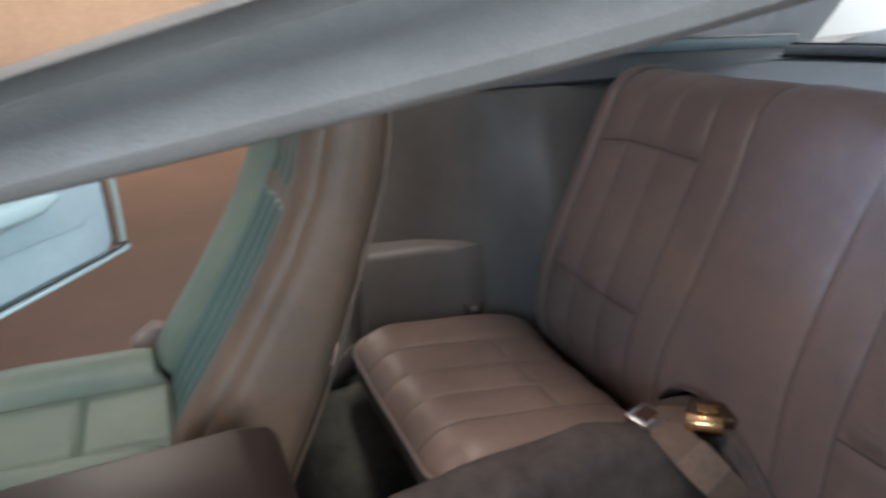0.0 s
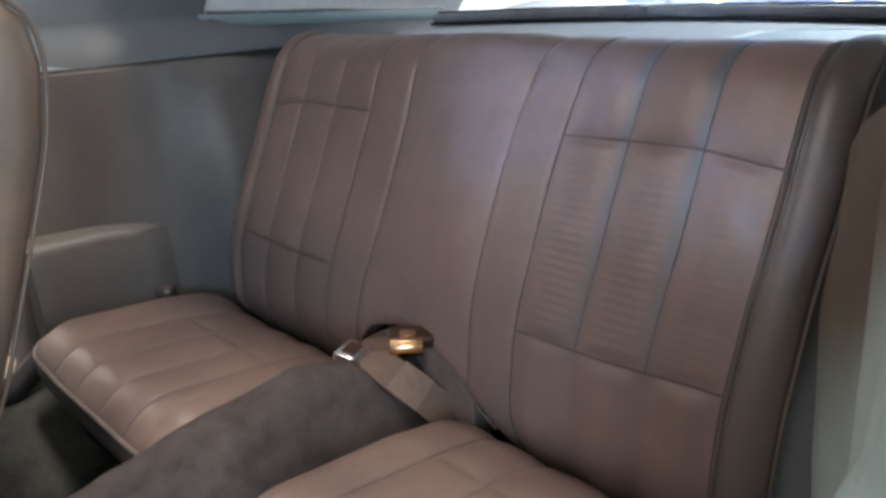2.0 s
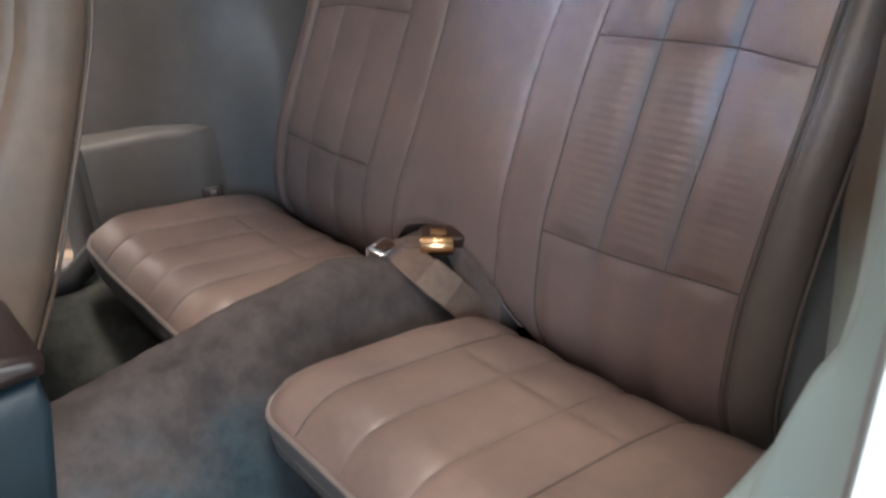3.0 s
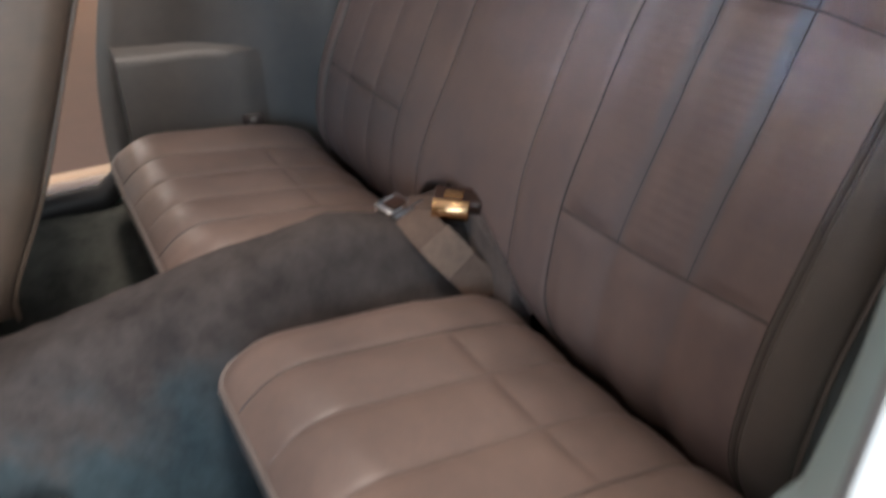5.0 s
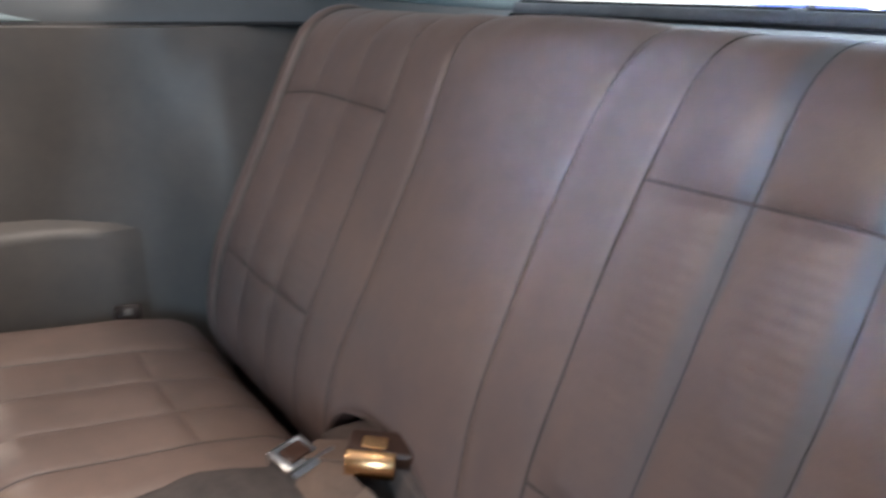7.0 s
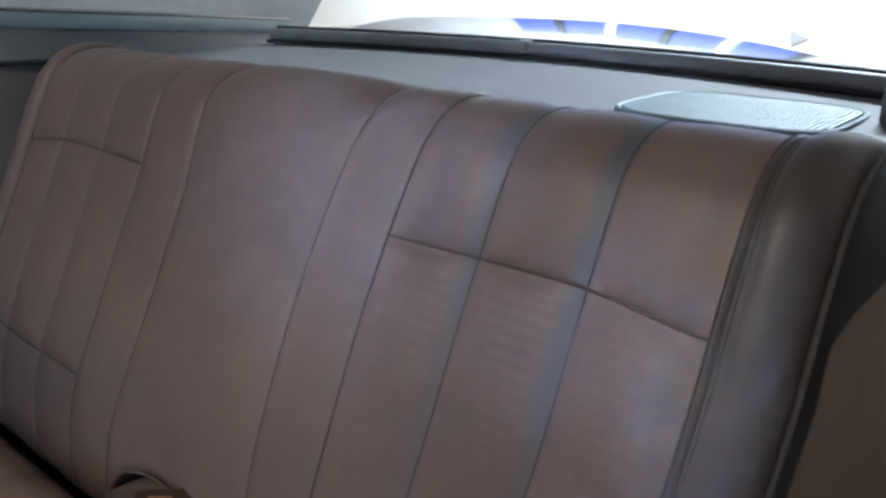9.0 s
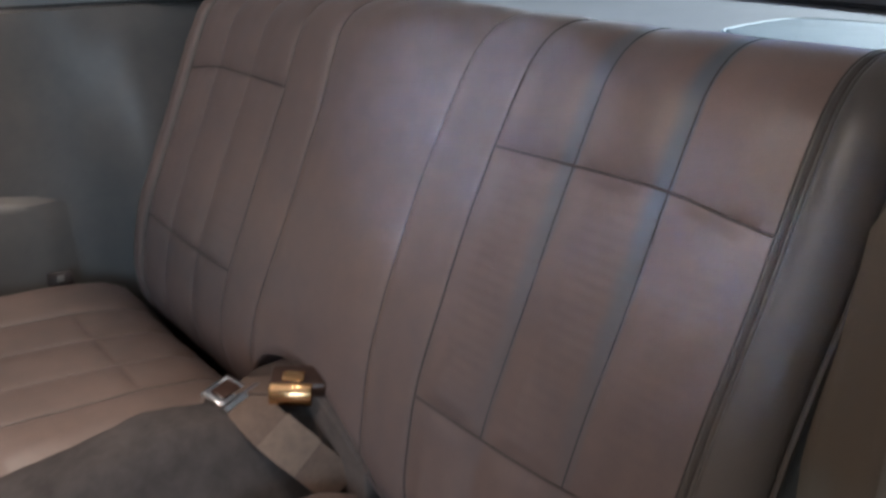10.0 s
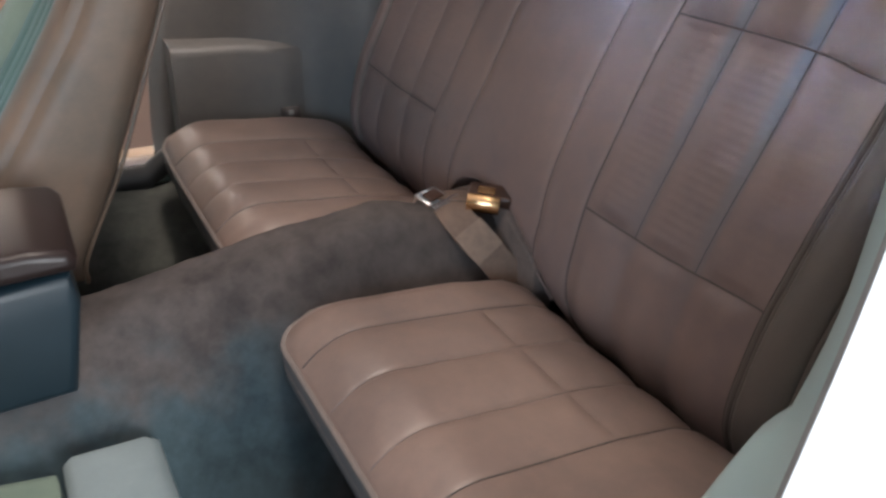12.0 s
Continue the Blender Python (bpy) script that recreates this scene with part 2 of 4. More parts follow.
M_WEBEND = material("pale_tan_webbing", (0.235, 0.165, 0.125), 0.7, scale=30, grain=900, bump=0.5, fibre=True)
M_CARD = material("pale_blue_door_card", (0.40, 0.53, 0.57), 0.4, tint=(0.34, 0.47, 0.51), scale=4, grain=500, bump=0.15)
M_CONS = material("dark_brown_padded_vinyl", (0.020, 0.012, 0.011), 0.36, scale=6, grain=800, spec=0.3)
M_CBLUE = material("dark_blue_console_plastic", (0.010, 0.022, 0.030), 0.42, scale=6, grain=800)
M_WALL = material("peach_painted_wall", (0.62, 0.50, 0.40), 0.8, tint=(0.54, 0.42, 0.33), scale=1.3, grain=40, bump=0.15, depth=0.004)
M_WHITE = material("white_painted_wall", (0.84, 0.86, 0.87), 0.7, scale=1.0, grain=60, spread=0.03)
M_CLAD = material("grey_reflection_band", (0.32, 0.33, 0.35), 0.6, scale=2, grain=40)
M_FLOOR = material("brown_sealed_concrete", (0.190, 0.128, 0.105), 0.6, tint=(0.150, 0.102, 0.085), scale=1.6, grain=120, bump=0.2, depth=0.002)
M_SPK = material("blue_grey_grille_plastic", (0.20, 0.26, 0.29), 0.58, scale=8, grain=600, spec=0.3)
M_SHELF = material("grey_shelf_vinyl", (0.172, 0.166, 0.172), 0.70, tint=(0.140, 0.137, 0.142), scale=5, grain=800, spec=0.25)
M_BLUEWIN = bpy.data.materials.new("daylit_window_pane")
M_BLUEWIN.use_nodes = True
M_BLUEWIN.node_tree.nodes["Principled BSDF"].inputs["Base Color"].default_value = (0.02, 0.03, 0.10, 1)
M_BLUEWIN.node_tree.nodes["Principled BSDF"].inputs["Emission Color"].default_value = (0.12, 0.22, 1.0, 1)
M_BLUEWIN.node_tree.nodes["Principled BSDF"].inputs["Emission Strength"].default_value = 1.1
M_GLASS = bpy.data.materials.new("clear_rear_glass")
M_GLASS.use_nodes = True
_g = M_GLASS.node_tree
_g.nodes.remove(_g.nodes["Principled BSDF"])
_mx, _tr, _gl, _fr = (_g.nodes.new("ShaderNode" + n) for n in ("MixShader", "BsdfTransparent", "BsdfGlossy", "Fresnel"))
_gl.inputs["Roughness"].default_value = 0.02
_tr.inputs["Color"].default_value = (0.93, 0.96, 0.96, 1)
_fr.inputs["IOR"].default_value = 1.45
_g.links.new(_fr.outputs[0], _mx.inputs[0])
_g.links.new(_tr.outputs[0], _mx.inputs[1])
_g.links.new(_gl.outputs[0], _mx.inputs[2])
_g.links.new(_mx.outputs[0], _g.nodes["Material Output"].inputs["Surface"])


# ---------------------------------------------------------------- mesh helpers
def mesh_of(name, bm, mat, smooth=True, sharp=42):
    bmesh.ops.recalc_face_normals(bm, faces=bm.faces[:])
    me = bpy.data.meshes.new(name)
    bm.to_mesh(me)
    bm.free()
    me.materials.append(mat)
    if smooth:
        me.shade_smooth()
        me.set_sharp_from_angle(angle=radians(sharp))
    return me


def part(name, bm, mat, parent=None, label="", smooth=True, sharp=42):
    ob = new(name, mesh_of(name, bm, mat, smooth, sharp))
    if parent is not None:
        ob.parent = parent
        ob.matrix_parent_inverse = parent.matrix_world.inverted()
    if label:
        tagged(ob, label)
    return ob


def thing(name, label, category, at=(0, 0, 0), group="", kind=""):
    ob = new(name)
    ob.location = at
    ob.empty_display_size = 0.05
    bpy.context.view_layer.update()
    return tagged(ob, label, category, group, kind)


def box(x0, x1, y0, y1, z0, z1, bevel=0.004, seg=2):
    bm = bmesh.new()
    bmesh.ops.create_cube(bm, size=1)
    for v in bm.verts:
        v.co = Vector((x0 + (v.co.x + 0.5) * (x1 - x0), y0 + (v.co.y + 0.5) * (y1 - y0), z0 + (v.co.z + 0.5) * (z1 - z0)))
    if bevel:
        bmesh.ops.bevel(bm, geom=bm.edges[:], offset=bevel, segments=seg, affect="EDGES", profile=0.6)
    return bm


def turned(bm, m):
    bmesh.ops.transform(bm, matrix=m, verts=bm.verts[:])
    return bm


def slab(outline, axis, a, b, bevel=0.0, seg=3):
    """A plate from a flat outline, thick from a to b along an axis."""
    bm = bmesh.new()

    def put(p, d):
        p = list(p)
        p.insert("xyz".index(axis), d)
        return bm.verts.new(p)
    low, high = [put(p, a) for p in outline], [put(p, b) for p in outline]
    n = len(outline)
    bm.faces.new(low)
    bm.faces.new(high[::-1])
    for i in range(n):
        bm.faces.new((low[i], low[(i + 1) % n], high[(i + 1) % n], high[i]))
    if bevel:
        bmesh.ops.recalc_face_normals(bm, faces=bm.faces[:])
        edges = [e for f in bm.faces if len(f.verts) == n and n != 4 or f in (bm.faces[:2]) for e in f.edges]
        bmesh.ops.bevel(bm, geom=list(set(edges)), offset=bevel, segments=seg, affect="EDGES", profile=0.5, clamp_overlap=True)
    return bm


def tube(points, r, n=8, flat=1.0, taper=0.0):
    """A round cord along points; flat squeezes it."""
    bm = bmesh.new()
    points = [Vector(p) for p in points]
    rings, side = [], None
    full = r
    for i, p in enumerate(points):
        r = full * (1 - taper + taper * smooth01(2.2 * i / len(points)))
        d = (points[min(i + 1, len(points) - 1)] - points[max(i - 1, 0)]).normalized()
        ref = side if side is not None else (Vector((0, 0, 1)) if abs(d.z) < 0.9 else Vector((1, 0, 0))).cross(d)
        side = (ref - d * ref.dot(d)).normalized()
        up = d.cross(side)
        rings.append([bm.verts.new(p + side * math.cos(k * 2 * math.pi / n) * r + up * math.sin(k * 2 * math.pi / n) * r * flat) for k in range(n)])
    for a, b in zip(rings, rings[1:]):
        for k in range(n):
            bm.faces.new((a[k], a[(k + 1) % n], b[(k + 1) % n], b[k]))
    bm.faces.new(rings[0][::-1])
    bm.faces.new(rings[-1])
    return bm


def ribbon(points, across, width, thick):
    """A strap along points, lying flat across the given direction at each point."""
    bm = bmesh.new()
    rings = []
    points = [Vector(p) for p in points]
    for i, p in enumerate(points):
        d = (points[min(i + 1, len(points) - 1)] - points[max(i - 1, 0)]).normalized()
        a = Vector(across[i] if isinstance(across, list) else across)
        a = (a - d * a.dot(d)).normalized() * width / 2
        n = d.cross(a).normalized() * thick / 2
        rings.append([bm.verts.new(q) for q in (p - a - n, p + a - n, p + a + n, p - a + n)])
    for a, b in zip(rings, rings[1:]):
        for k in range(4):
            bm.faces.new((a[k], a[(k + 1) % 4], b[(k + 1) % 4], b[k]))
    bm.faces.new(rings[0][::-1])
    bm.faces.new(rings[-1])
    return bm


def spline(pts, n=12):
    """A smooth line through points."""
    p = [Vector(q) for q in pts]
    p = [2 * p[0] - p[1]] + p + [2 * p[-1] - p[-2]]
    out = []
    for i in range(1, len(p) - 2):
        for k in range(n):
            t = k / n
            out.append(0.5 * (2 * p[i] + (p[i + 1] - p[i - 1]) * t + (2 * p[i - 1] - 5 * p[i] + 4 * p[i + 1] - p[i + 2]) * t * t
                              + (3 * p[i] - p[i - 1] - 3 * p[i + 1] + p[i + 2]) * t ** 3))
    return out + [p[-2]]


def dome(d, r):
    """0 at a pad's edge, rising to 1 at r metres from it, round as stuffing."""
    if d >= r:
        return 1.0
    return math.sqrt(max(0.0, 1 - (1 - d / r) ** 2))


def pad(surf, a0, a1, b0, b1, bulge, na, nb, ra=0.02, rb=0.02, ribs=0.0, thick=0.025, pillow=0.0, sides="abcd", fade=0.0, soft=False, crown=0.0):
    """A stuffed panel on a surface surf(a, b), which gives a point and its outward normal. Its edges sink to the seams."""
    bm = bmesh.new()
    rows = []
    for i in range(na + 1):
        u = i / na
        a = a0 + (a1 - a0) * u
        lo = b0(a) if callable(b0) else b0
        hi = b1(a) if callable(b1) else b1
        row = []
        for j in range(nb + 1):
            w = j / nb
            b = lo + (hi - lo) * w
            p, n = surf(a, b)
            la, lb = abs(a1 - a0), abs(hi - lo)
            f = 1.0
            edge = (lambda d, r: smooth01(d / r)) if soft == "valley" else (lambda d, r: 0.5 * smooth01(d / r) + 0.5 * dome(d, 0.45 * r)) if soft else dome
            if "a" in sides:
                f *= edge(u * la, ra)
            if "b" in sides:
                f *= edge((1 - u) * la, ra)
            if "c" in sides:
                f *= edge(w * lb, rb)
            if "d" in sides:
                f *= edge((1 - w) * lb, rb)
            if fade:
                f *= 0.12 + 0.88 * smooth01(w * lb / fade)
            if crown:
                f *= 1 - 0.7 * smooth01((b - crown) / 0.06)
            off = bulge * f + pillow * math.sin(math.pi * u) * math.sin(math.pi * w)
            off += 0.0018 * f * noise.noise(p * 9.0) + 0.0007 * f * noise.noise(p * 34.0)
            off += 0.0007 * f * noise.noise(Vector((p.x * 22, p.y * 70, p.z * 70))) * max(0.0, noise.noise(p * 5.0 + Vector((7, 3, 1))))
            if ribs:
                off += ribs * f * math.sin(2 * math.pi * b / 0.0105)
            row.append(bm.verts.new(p + n * off))
        rows.append(row)
    for i in range(na):
        for j in range(nb):
            bm.faces.new((rows[i][j], rows[i + 1][j], rows[i + 1][j + 1], rows[i][j + 1]))
    rim = [rows[i][0] for i in range(na + 1)] + [rows[na][j] for j in range(1, nb + 1)]
    rim += [rows[i][nb] for i in range(na - 1, -1, -1)] + [rows[0][j] for j in range(nb - 1, 0, -1)]
    mid = surf((a0 + a1) / 2, ((b0((a0 + a1) / 2) if callable(b0) else b0) + (b1((a0 + a1) / 2) if callable(b1) else b1)) / 2)[1]
    back = [bm.verts.new(v.co - mid * thick) for v in rim]
    for k in range(len(rim)):
        bm.faces.new((rim[k], rim[(k + 1) % len(rim)], back[(k + 1) % len(rim)], back[k]))
    bm.faces.new(back)
    return bm


def sheet(f, us, vs, thick=0.0, down=(0, 0, -1)):
    """A sheet over a grid of u and v, with a back at a distance."""
    bm = bmesh.new()
    top = [[bm.verts.new(f(u, v)) for v in vs] for u in us]
    nu, nv = len(us), len(vs)
    for i in range(nu - 1):
        for j in range(nv - 1):
            bm.faces.new((top[i][j], top[i + 1][j], top[i + 1][j + 1], top[i][j + 1]))
    if thick:
        d = Vector(down) * thick
        low = [[bm.verts.new(v.co + d) for v in row] for row in top]
        for i in range(nu - 1):
            for j in range(nv - 1):
                bm.faces.new((low[i][j], low[i][j + 1], low[i + 1][j + 1], low[i + 1][j]))
        rim = [(i, 0) for i in range(nu)] + [(nu - 1, j) for j in range(1, nv)] + [(i, nv - 1) for i in range(nu - 2, -1, -1)] + [(0, j) for j in range(nv - 2, 0, -1)]
        for k in range(len(rim)):
            (i, j), (m, n) = rim[k], rim[(k + 1) % len(rim)]
            bm.faces.new((top[i][j], low[i][j], low[m][n], top[m][n]))
    return bm


def span(a, b, n):
    return [a + (b - a) * i / n for i in range(n + 1)]


def smooth01(t):
    t = max(0.0, min(1.0, t))
    return t * t * (3 - 2 * t)


# ---------------------------------------------------------------- garage round the car
def wall(name, outline, axis, a, b, mat, label):
    return tagged(part(name, slab(outline, axis, a, b), mat, None, "", False), label, "wall", kind="structure")


GZ = -0.30
tagged(part("floor", slab([(-9.4, -7), (7, -7), (7, 8), (-9.4, 8)], "z", GZ - 0.1, GZ), M_FLOOR, None, "", False),
       "brown sealed concrete garage floor, dusty", "floor", kind="structure")
wall("wall_west", [(-7, GZ), (8, GZ), (8, 3.4), (-7, 3.4)], "x", -9.4, -9.2, M_WALL, "peach painted garage wall in warm lamplight")
wall("wall_north", [(-9.2, GZ), (7, GZ), (7, 3.4), (-9.2, 3.4)], "y", 7.0, 7.2, M_WHITE, "bright white painted wall behind the car")
wall("wall_south", [(-9.2, GZ), (7, GZ), (7, 3.4), (-9.2, 3.4)], "y", -7.2, -7.0, M_WALL, "peach painted garage wall ahead of the car")
wall("wall_east", [(-7, GZ), (7, GZ), (7, 3.4), (-7, 3.4)], "x", 6.9, 7.1, M_WHITE, "white painted wall with an open doorway")
tagged(part("ceiling", slab([(-9.4, -7.2), (7.1, -7.2), (7.1, 7.2), (-9.4, 7.2)], "z", 3.4, 3.5), M_SAIL, None, "", False),
       "plain white garage ceiling", "ceiling", kind="structure")
skirting = part("baseboard", box(-9.2, -9.17, -7, 7, GZ, GZ + 0.09, 0.006), M_WHITE)
tagged(skirting, "pale skirting strip at the foot of the wall", "baseboard", kind="structure")
win = thing("window_1", "row of blue daylit panes high in the white wall", "window", (0, 6.99, 1.4), kind="structure")
for k in range(5):
    x = -3.95 + k * 0.58
    part("pane", box(x, x + 0.47, 6.93, 6.965, 1.03, 2.60, 0.0), M_BLUEWIN, win)
    part("window_frame", box(x + 0.48, x + 0.57, 6.91, 6.965, 1.0, 2.66, 0.005), M_WHITE if k % 2 else M_RUBBER, win)
# Unseen band, added so the trunk lid reflects grey instead of white wall.
tagged(part("wall_reflection_band", box(-9.2, 6.9, 6.968, 6.999, 1.0, 3.4, 0.0), M_CLAD), "grey upper wall band, unseen, added to darken the trunk lid reflection", "wall", kind="structure")
arrow = part("wall_arrow_mark", slab([(-1.41, 0.50), (-1.28, 0.445), (-1.40, 0.385), (-1.415, 0.44)], "y", 6.985, 6.998), M_GASKET)
tagged(arrow, "small dark arrow-shaped mark on the white wall", "wall mark")

# ---------------------------------------------------------------- rear seat back
PROFILE = spline([(0, 0.925, 0.27), (0, 0.886, 0.33), (0, 0.874, 0.39), (0, 0.893, 0.477), (0, 0.930, 0.56), (0, 0.966, 0.635), (0, 0.998, 0.70),
                  (0, 1.023, 0.752), (0, 1.041, 0.781), (0, 1.067, 0.801), (0, 1.100, 0.809), (0, 1.135, 0.804), (0, 1.163, 0.786), (0, 1.178, 0.758)], 10)
ARC = [0.0]
for _p, _q in zip(PROFILE, PROFILE[1:]):
    ARC.append(ARC[-1] + (_q - _p).length)


def along(s):
    """The point of the seat back's profile at arc length s."""
    s = max(0.0, min(ARC[-1] - 1e-6, s))
    k = next(i for i in range(len(ARC) - 1) if ARC[i + 1] > s)
    f = (s - ARC[k]) / (ARC[k + 1] - ARC[k])
    return PROFILE[k].lerp(PROFILE[k + 1], f)


def arc_at(z):
    k = next(i for i in range(len(PROFILE) - 1) if PROFILE[i + 1].z > z)
    f = (z - PROFILE[k].z) / (PROFILE[k + 1].z - PROFILE[k].z)
    return ARC[k] + f * (ARC[k + 1] - ARC[k])


def back_point(x, s):
    p = along(s)
    if x > 0.478:
        x = 0.478 + (x - 0.478) * 0.78
    if x < 0:
        x -= 0.010 * smooth01((-0.10 - x) / 0.08) * smooth01((x + 0.48) / 0.08)
    over = max(0.0, abs(x) - 0.470) / 0.075
    bow = min(1.2, ((p.z - 0.61) / 0.16) ** 2) * 0.012 * math.exp(-((abs(x) - 0.1) / 0.12) ** 2) * min(1.0, abs(x) / 0.1)
    x += math.copysign(bow, x) + 0.0018 * noise.noise(Vector((x * 4, p.z * 13, 1.7)))
    return Vector((x, p.y + 0.030 * over ** 2.2, p.z - 0.010 * over ** 2 * smooth01((p.z - 0.72) / 0.08)))


def back_surf(x, s):
    e = 0.004
    p = back_point(x, s)
    n = (back_point(x + e, s) - back_point(x - e, s)).cross(back_point(x, s + e) - back_point(x, s - e)).normalized()
    return p, n


S0, ST = 0.02, ARC[-1] - 0.005


def lower_seam(x):
    """The lower cross seam, which climbs a little towards the outer edge."""
    return arc_at(0.480 + 0.007 * smooth01((abs(x) - 0.30) / 0.17))


def upper_seam(x):
    """The upper cross seam, sagging at its outer end."""
    return arc_at(0.705 + 0.0025 * math.sin(8 * (abs(x) - 0.186)) - 0.009 * smooth01((abs(x) - 0.36) / 0.11))


seat_back = thing("rear_bench", "brown-grey vinyl rear bench backrest with stitched pleats, worn and faintly stained", "car seat", (0, 0.95, 0.32))


def arch(x):
    """The lower edge of the middle panels, cut out over the tunnel."""
    d = abs(x + 0.012)
    z = 0.433 - 2.6 * d ** 1.8 - (6.5 * max(0.0, d - 0.055) ** 1.6 if x < -0.012 else 0.0)
    return max(S0, arc_at(z)) if z > 0.30 else S0


part("center_panel", pad(back_surf, -0.105, 0.105, arch, ST, 0.004, 34, 70, 0.04, 0.012, pillow=0.006, sides="abc"), M_SEAT, seat_back)
for sx in (-1, 1):
    part("side_strip", pad(back_surf, sx * 0.105, sx * 0.186, arch, ST, 0.004, 16, 60, 0.03, 0.012, sides="abc"), M_SEAT, seat_back)
    for x0, x1 in ((0.186, 0.283), (0.283, 0.378), (0.378, 0.470)):
        for s0, s1, ribs in ((S0, lower_seam, 0), (lower_seam, upper_seam, (0.00022 if x0 < 0.35 else 0.00010) if sx > 0 else 0.00005), (upper_seam, ST, 0)):
            part("pleat_panel", pad(back_surf, sx * x0, sx * x1, s0, s1, 0.0052 if sx > 0 else 0.0044, 22, 110 if ribs else 26, 0.036, 0.016, ribs=ribs, soft="valley" if sx > 0 else True, crown=ST - 0.165, sides="abc" if s1 == ST else "abcd"), M_BLUISH if sx > 0 else M_SEAT, seat_back)
    part("bolster", pad(back_surf, sx * 0.478, sx * 0.536, S0, ST, 0.008, 16, 60, 0.028, 0.012, sides="abc"), M_BOLSTER if sx > 0 else M_SEAT, seat_back, "smooth grey-teal vinyl edge bolster, shade in its colour" if sx > 0 else "smooth vinyl edge bolster")

    def cord(x, r, lift, s0=S0, s1=ST, flat=1.0, taper=0.0):
        pts = []
        for s in span(s0, s1, 50):
            p, n = back_surf(x, s)
            pts.append(p + n * lift)
        return tube(pts, r, 8, flat, taper)
    for s_at in (lower_seam, upper_seam):
        pts = []
        for x in span(0.188, 0.468, 40):
            p, n = back_surf(sx * x, s_at(x))
            pts.append(p + n * 0.0003)
        part("cross_seam", tube(pts, 0.0012, 6), M_SEAM, seat_back)
    part("seam", cord(sx * 0.105, 0.0009, 0.0002, arch(sx * 0.105) + 0.004), M_SEAM, seat_back)
    for x in (0.283, 0.378):
        part("seam", cord(sx * x, 0.0009, -0.0002, lower_seam(x)), M_SEAM_BLUE if sx > 0 else M_WELT, seat_back)
    part("seam", cord(sx * 0.186, 0.0012 if sx > 0 else 0.0008, 0.0002), M_SEAM, seat_back)
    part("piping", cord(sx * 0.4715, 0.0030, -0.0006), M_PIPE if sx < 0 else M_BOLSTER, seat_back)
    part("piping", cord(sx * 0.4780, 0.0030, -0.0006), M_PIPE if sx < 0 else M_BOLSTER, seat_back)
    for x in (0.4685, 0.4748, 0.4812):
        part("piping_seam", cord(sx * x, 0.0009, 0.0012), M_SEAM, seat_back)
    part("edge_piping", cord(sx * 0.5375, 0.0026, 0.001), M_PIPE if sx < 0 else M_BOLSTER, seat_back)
    side = []
    for s in span(S0, ST, 30):
        side.append(back_point(sx * 0.5375, s) + Vector((0, 0, 0)))
    bm = bmesh.new()
    cols = [[bm.verts.new(p + Vector((sx * dx, dy * min(1.0, (p.z - 0.2) * 2), 0))) for p in side] for dx, dy in ((0, 0), (0.006, 0.018), (0.018, 0.045), (0.040, 0.075), (0.075, 0.10))]
    for a, b in zip(cols, cols[1:]):
        for k in range(len(side) - 1):
            bm.faces.new((a[k], a[k + 1], b[k + 1], b[k]))
    part("side_panel", bm, M_TEAL, seat_back, "slack teal vinyl side cover")
arch_pts = []
for x in span(-0.10, 0.150, 50):
    p, n = back_surf(x, arch(x))
    arch_pts.append(p + n * 0.004)
part("arch_piping", tube(arch_pts, 0.0014, 6), M_SEAT, seat_back, "thin piping round the cut-out")
part("back_shell", slab([(0.912, 0.10), (0.918, 0.27), (0.96, 0.36), (1.08, 0.68), (1.11, 0.775), (1.16, 0.775), (1.16, 0.10)], "x", -0.545, 0.545), M_CONS, seat_back)

# ---------------------------------------------------------------- rear cushions
FRONT_Y, REAR_Y = 0.520, 0.905


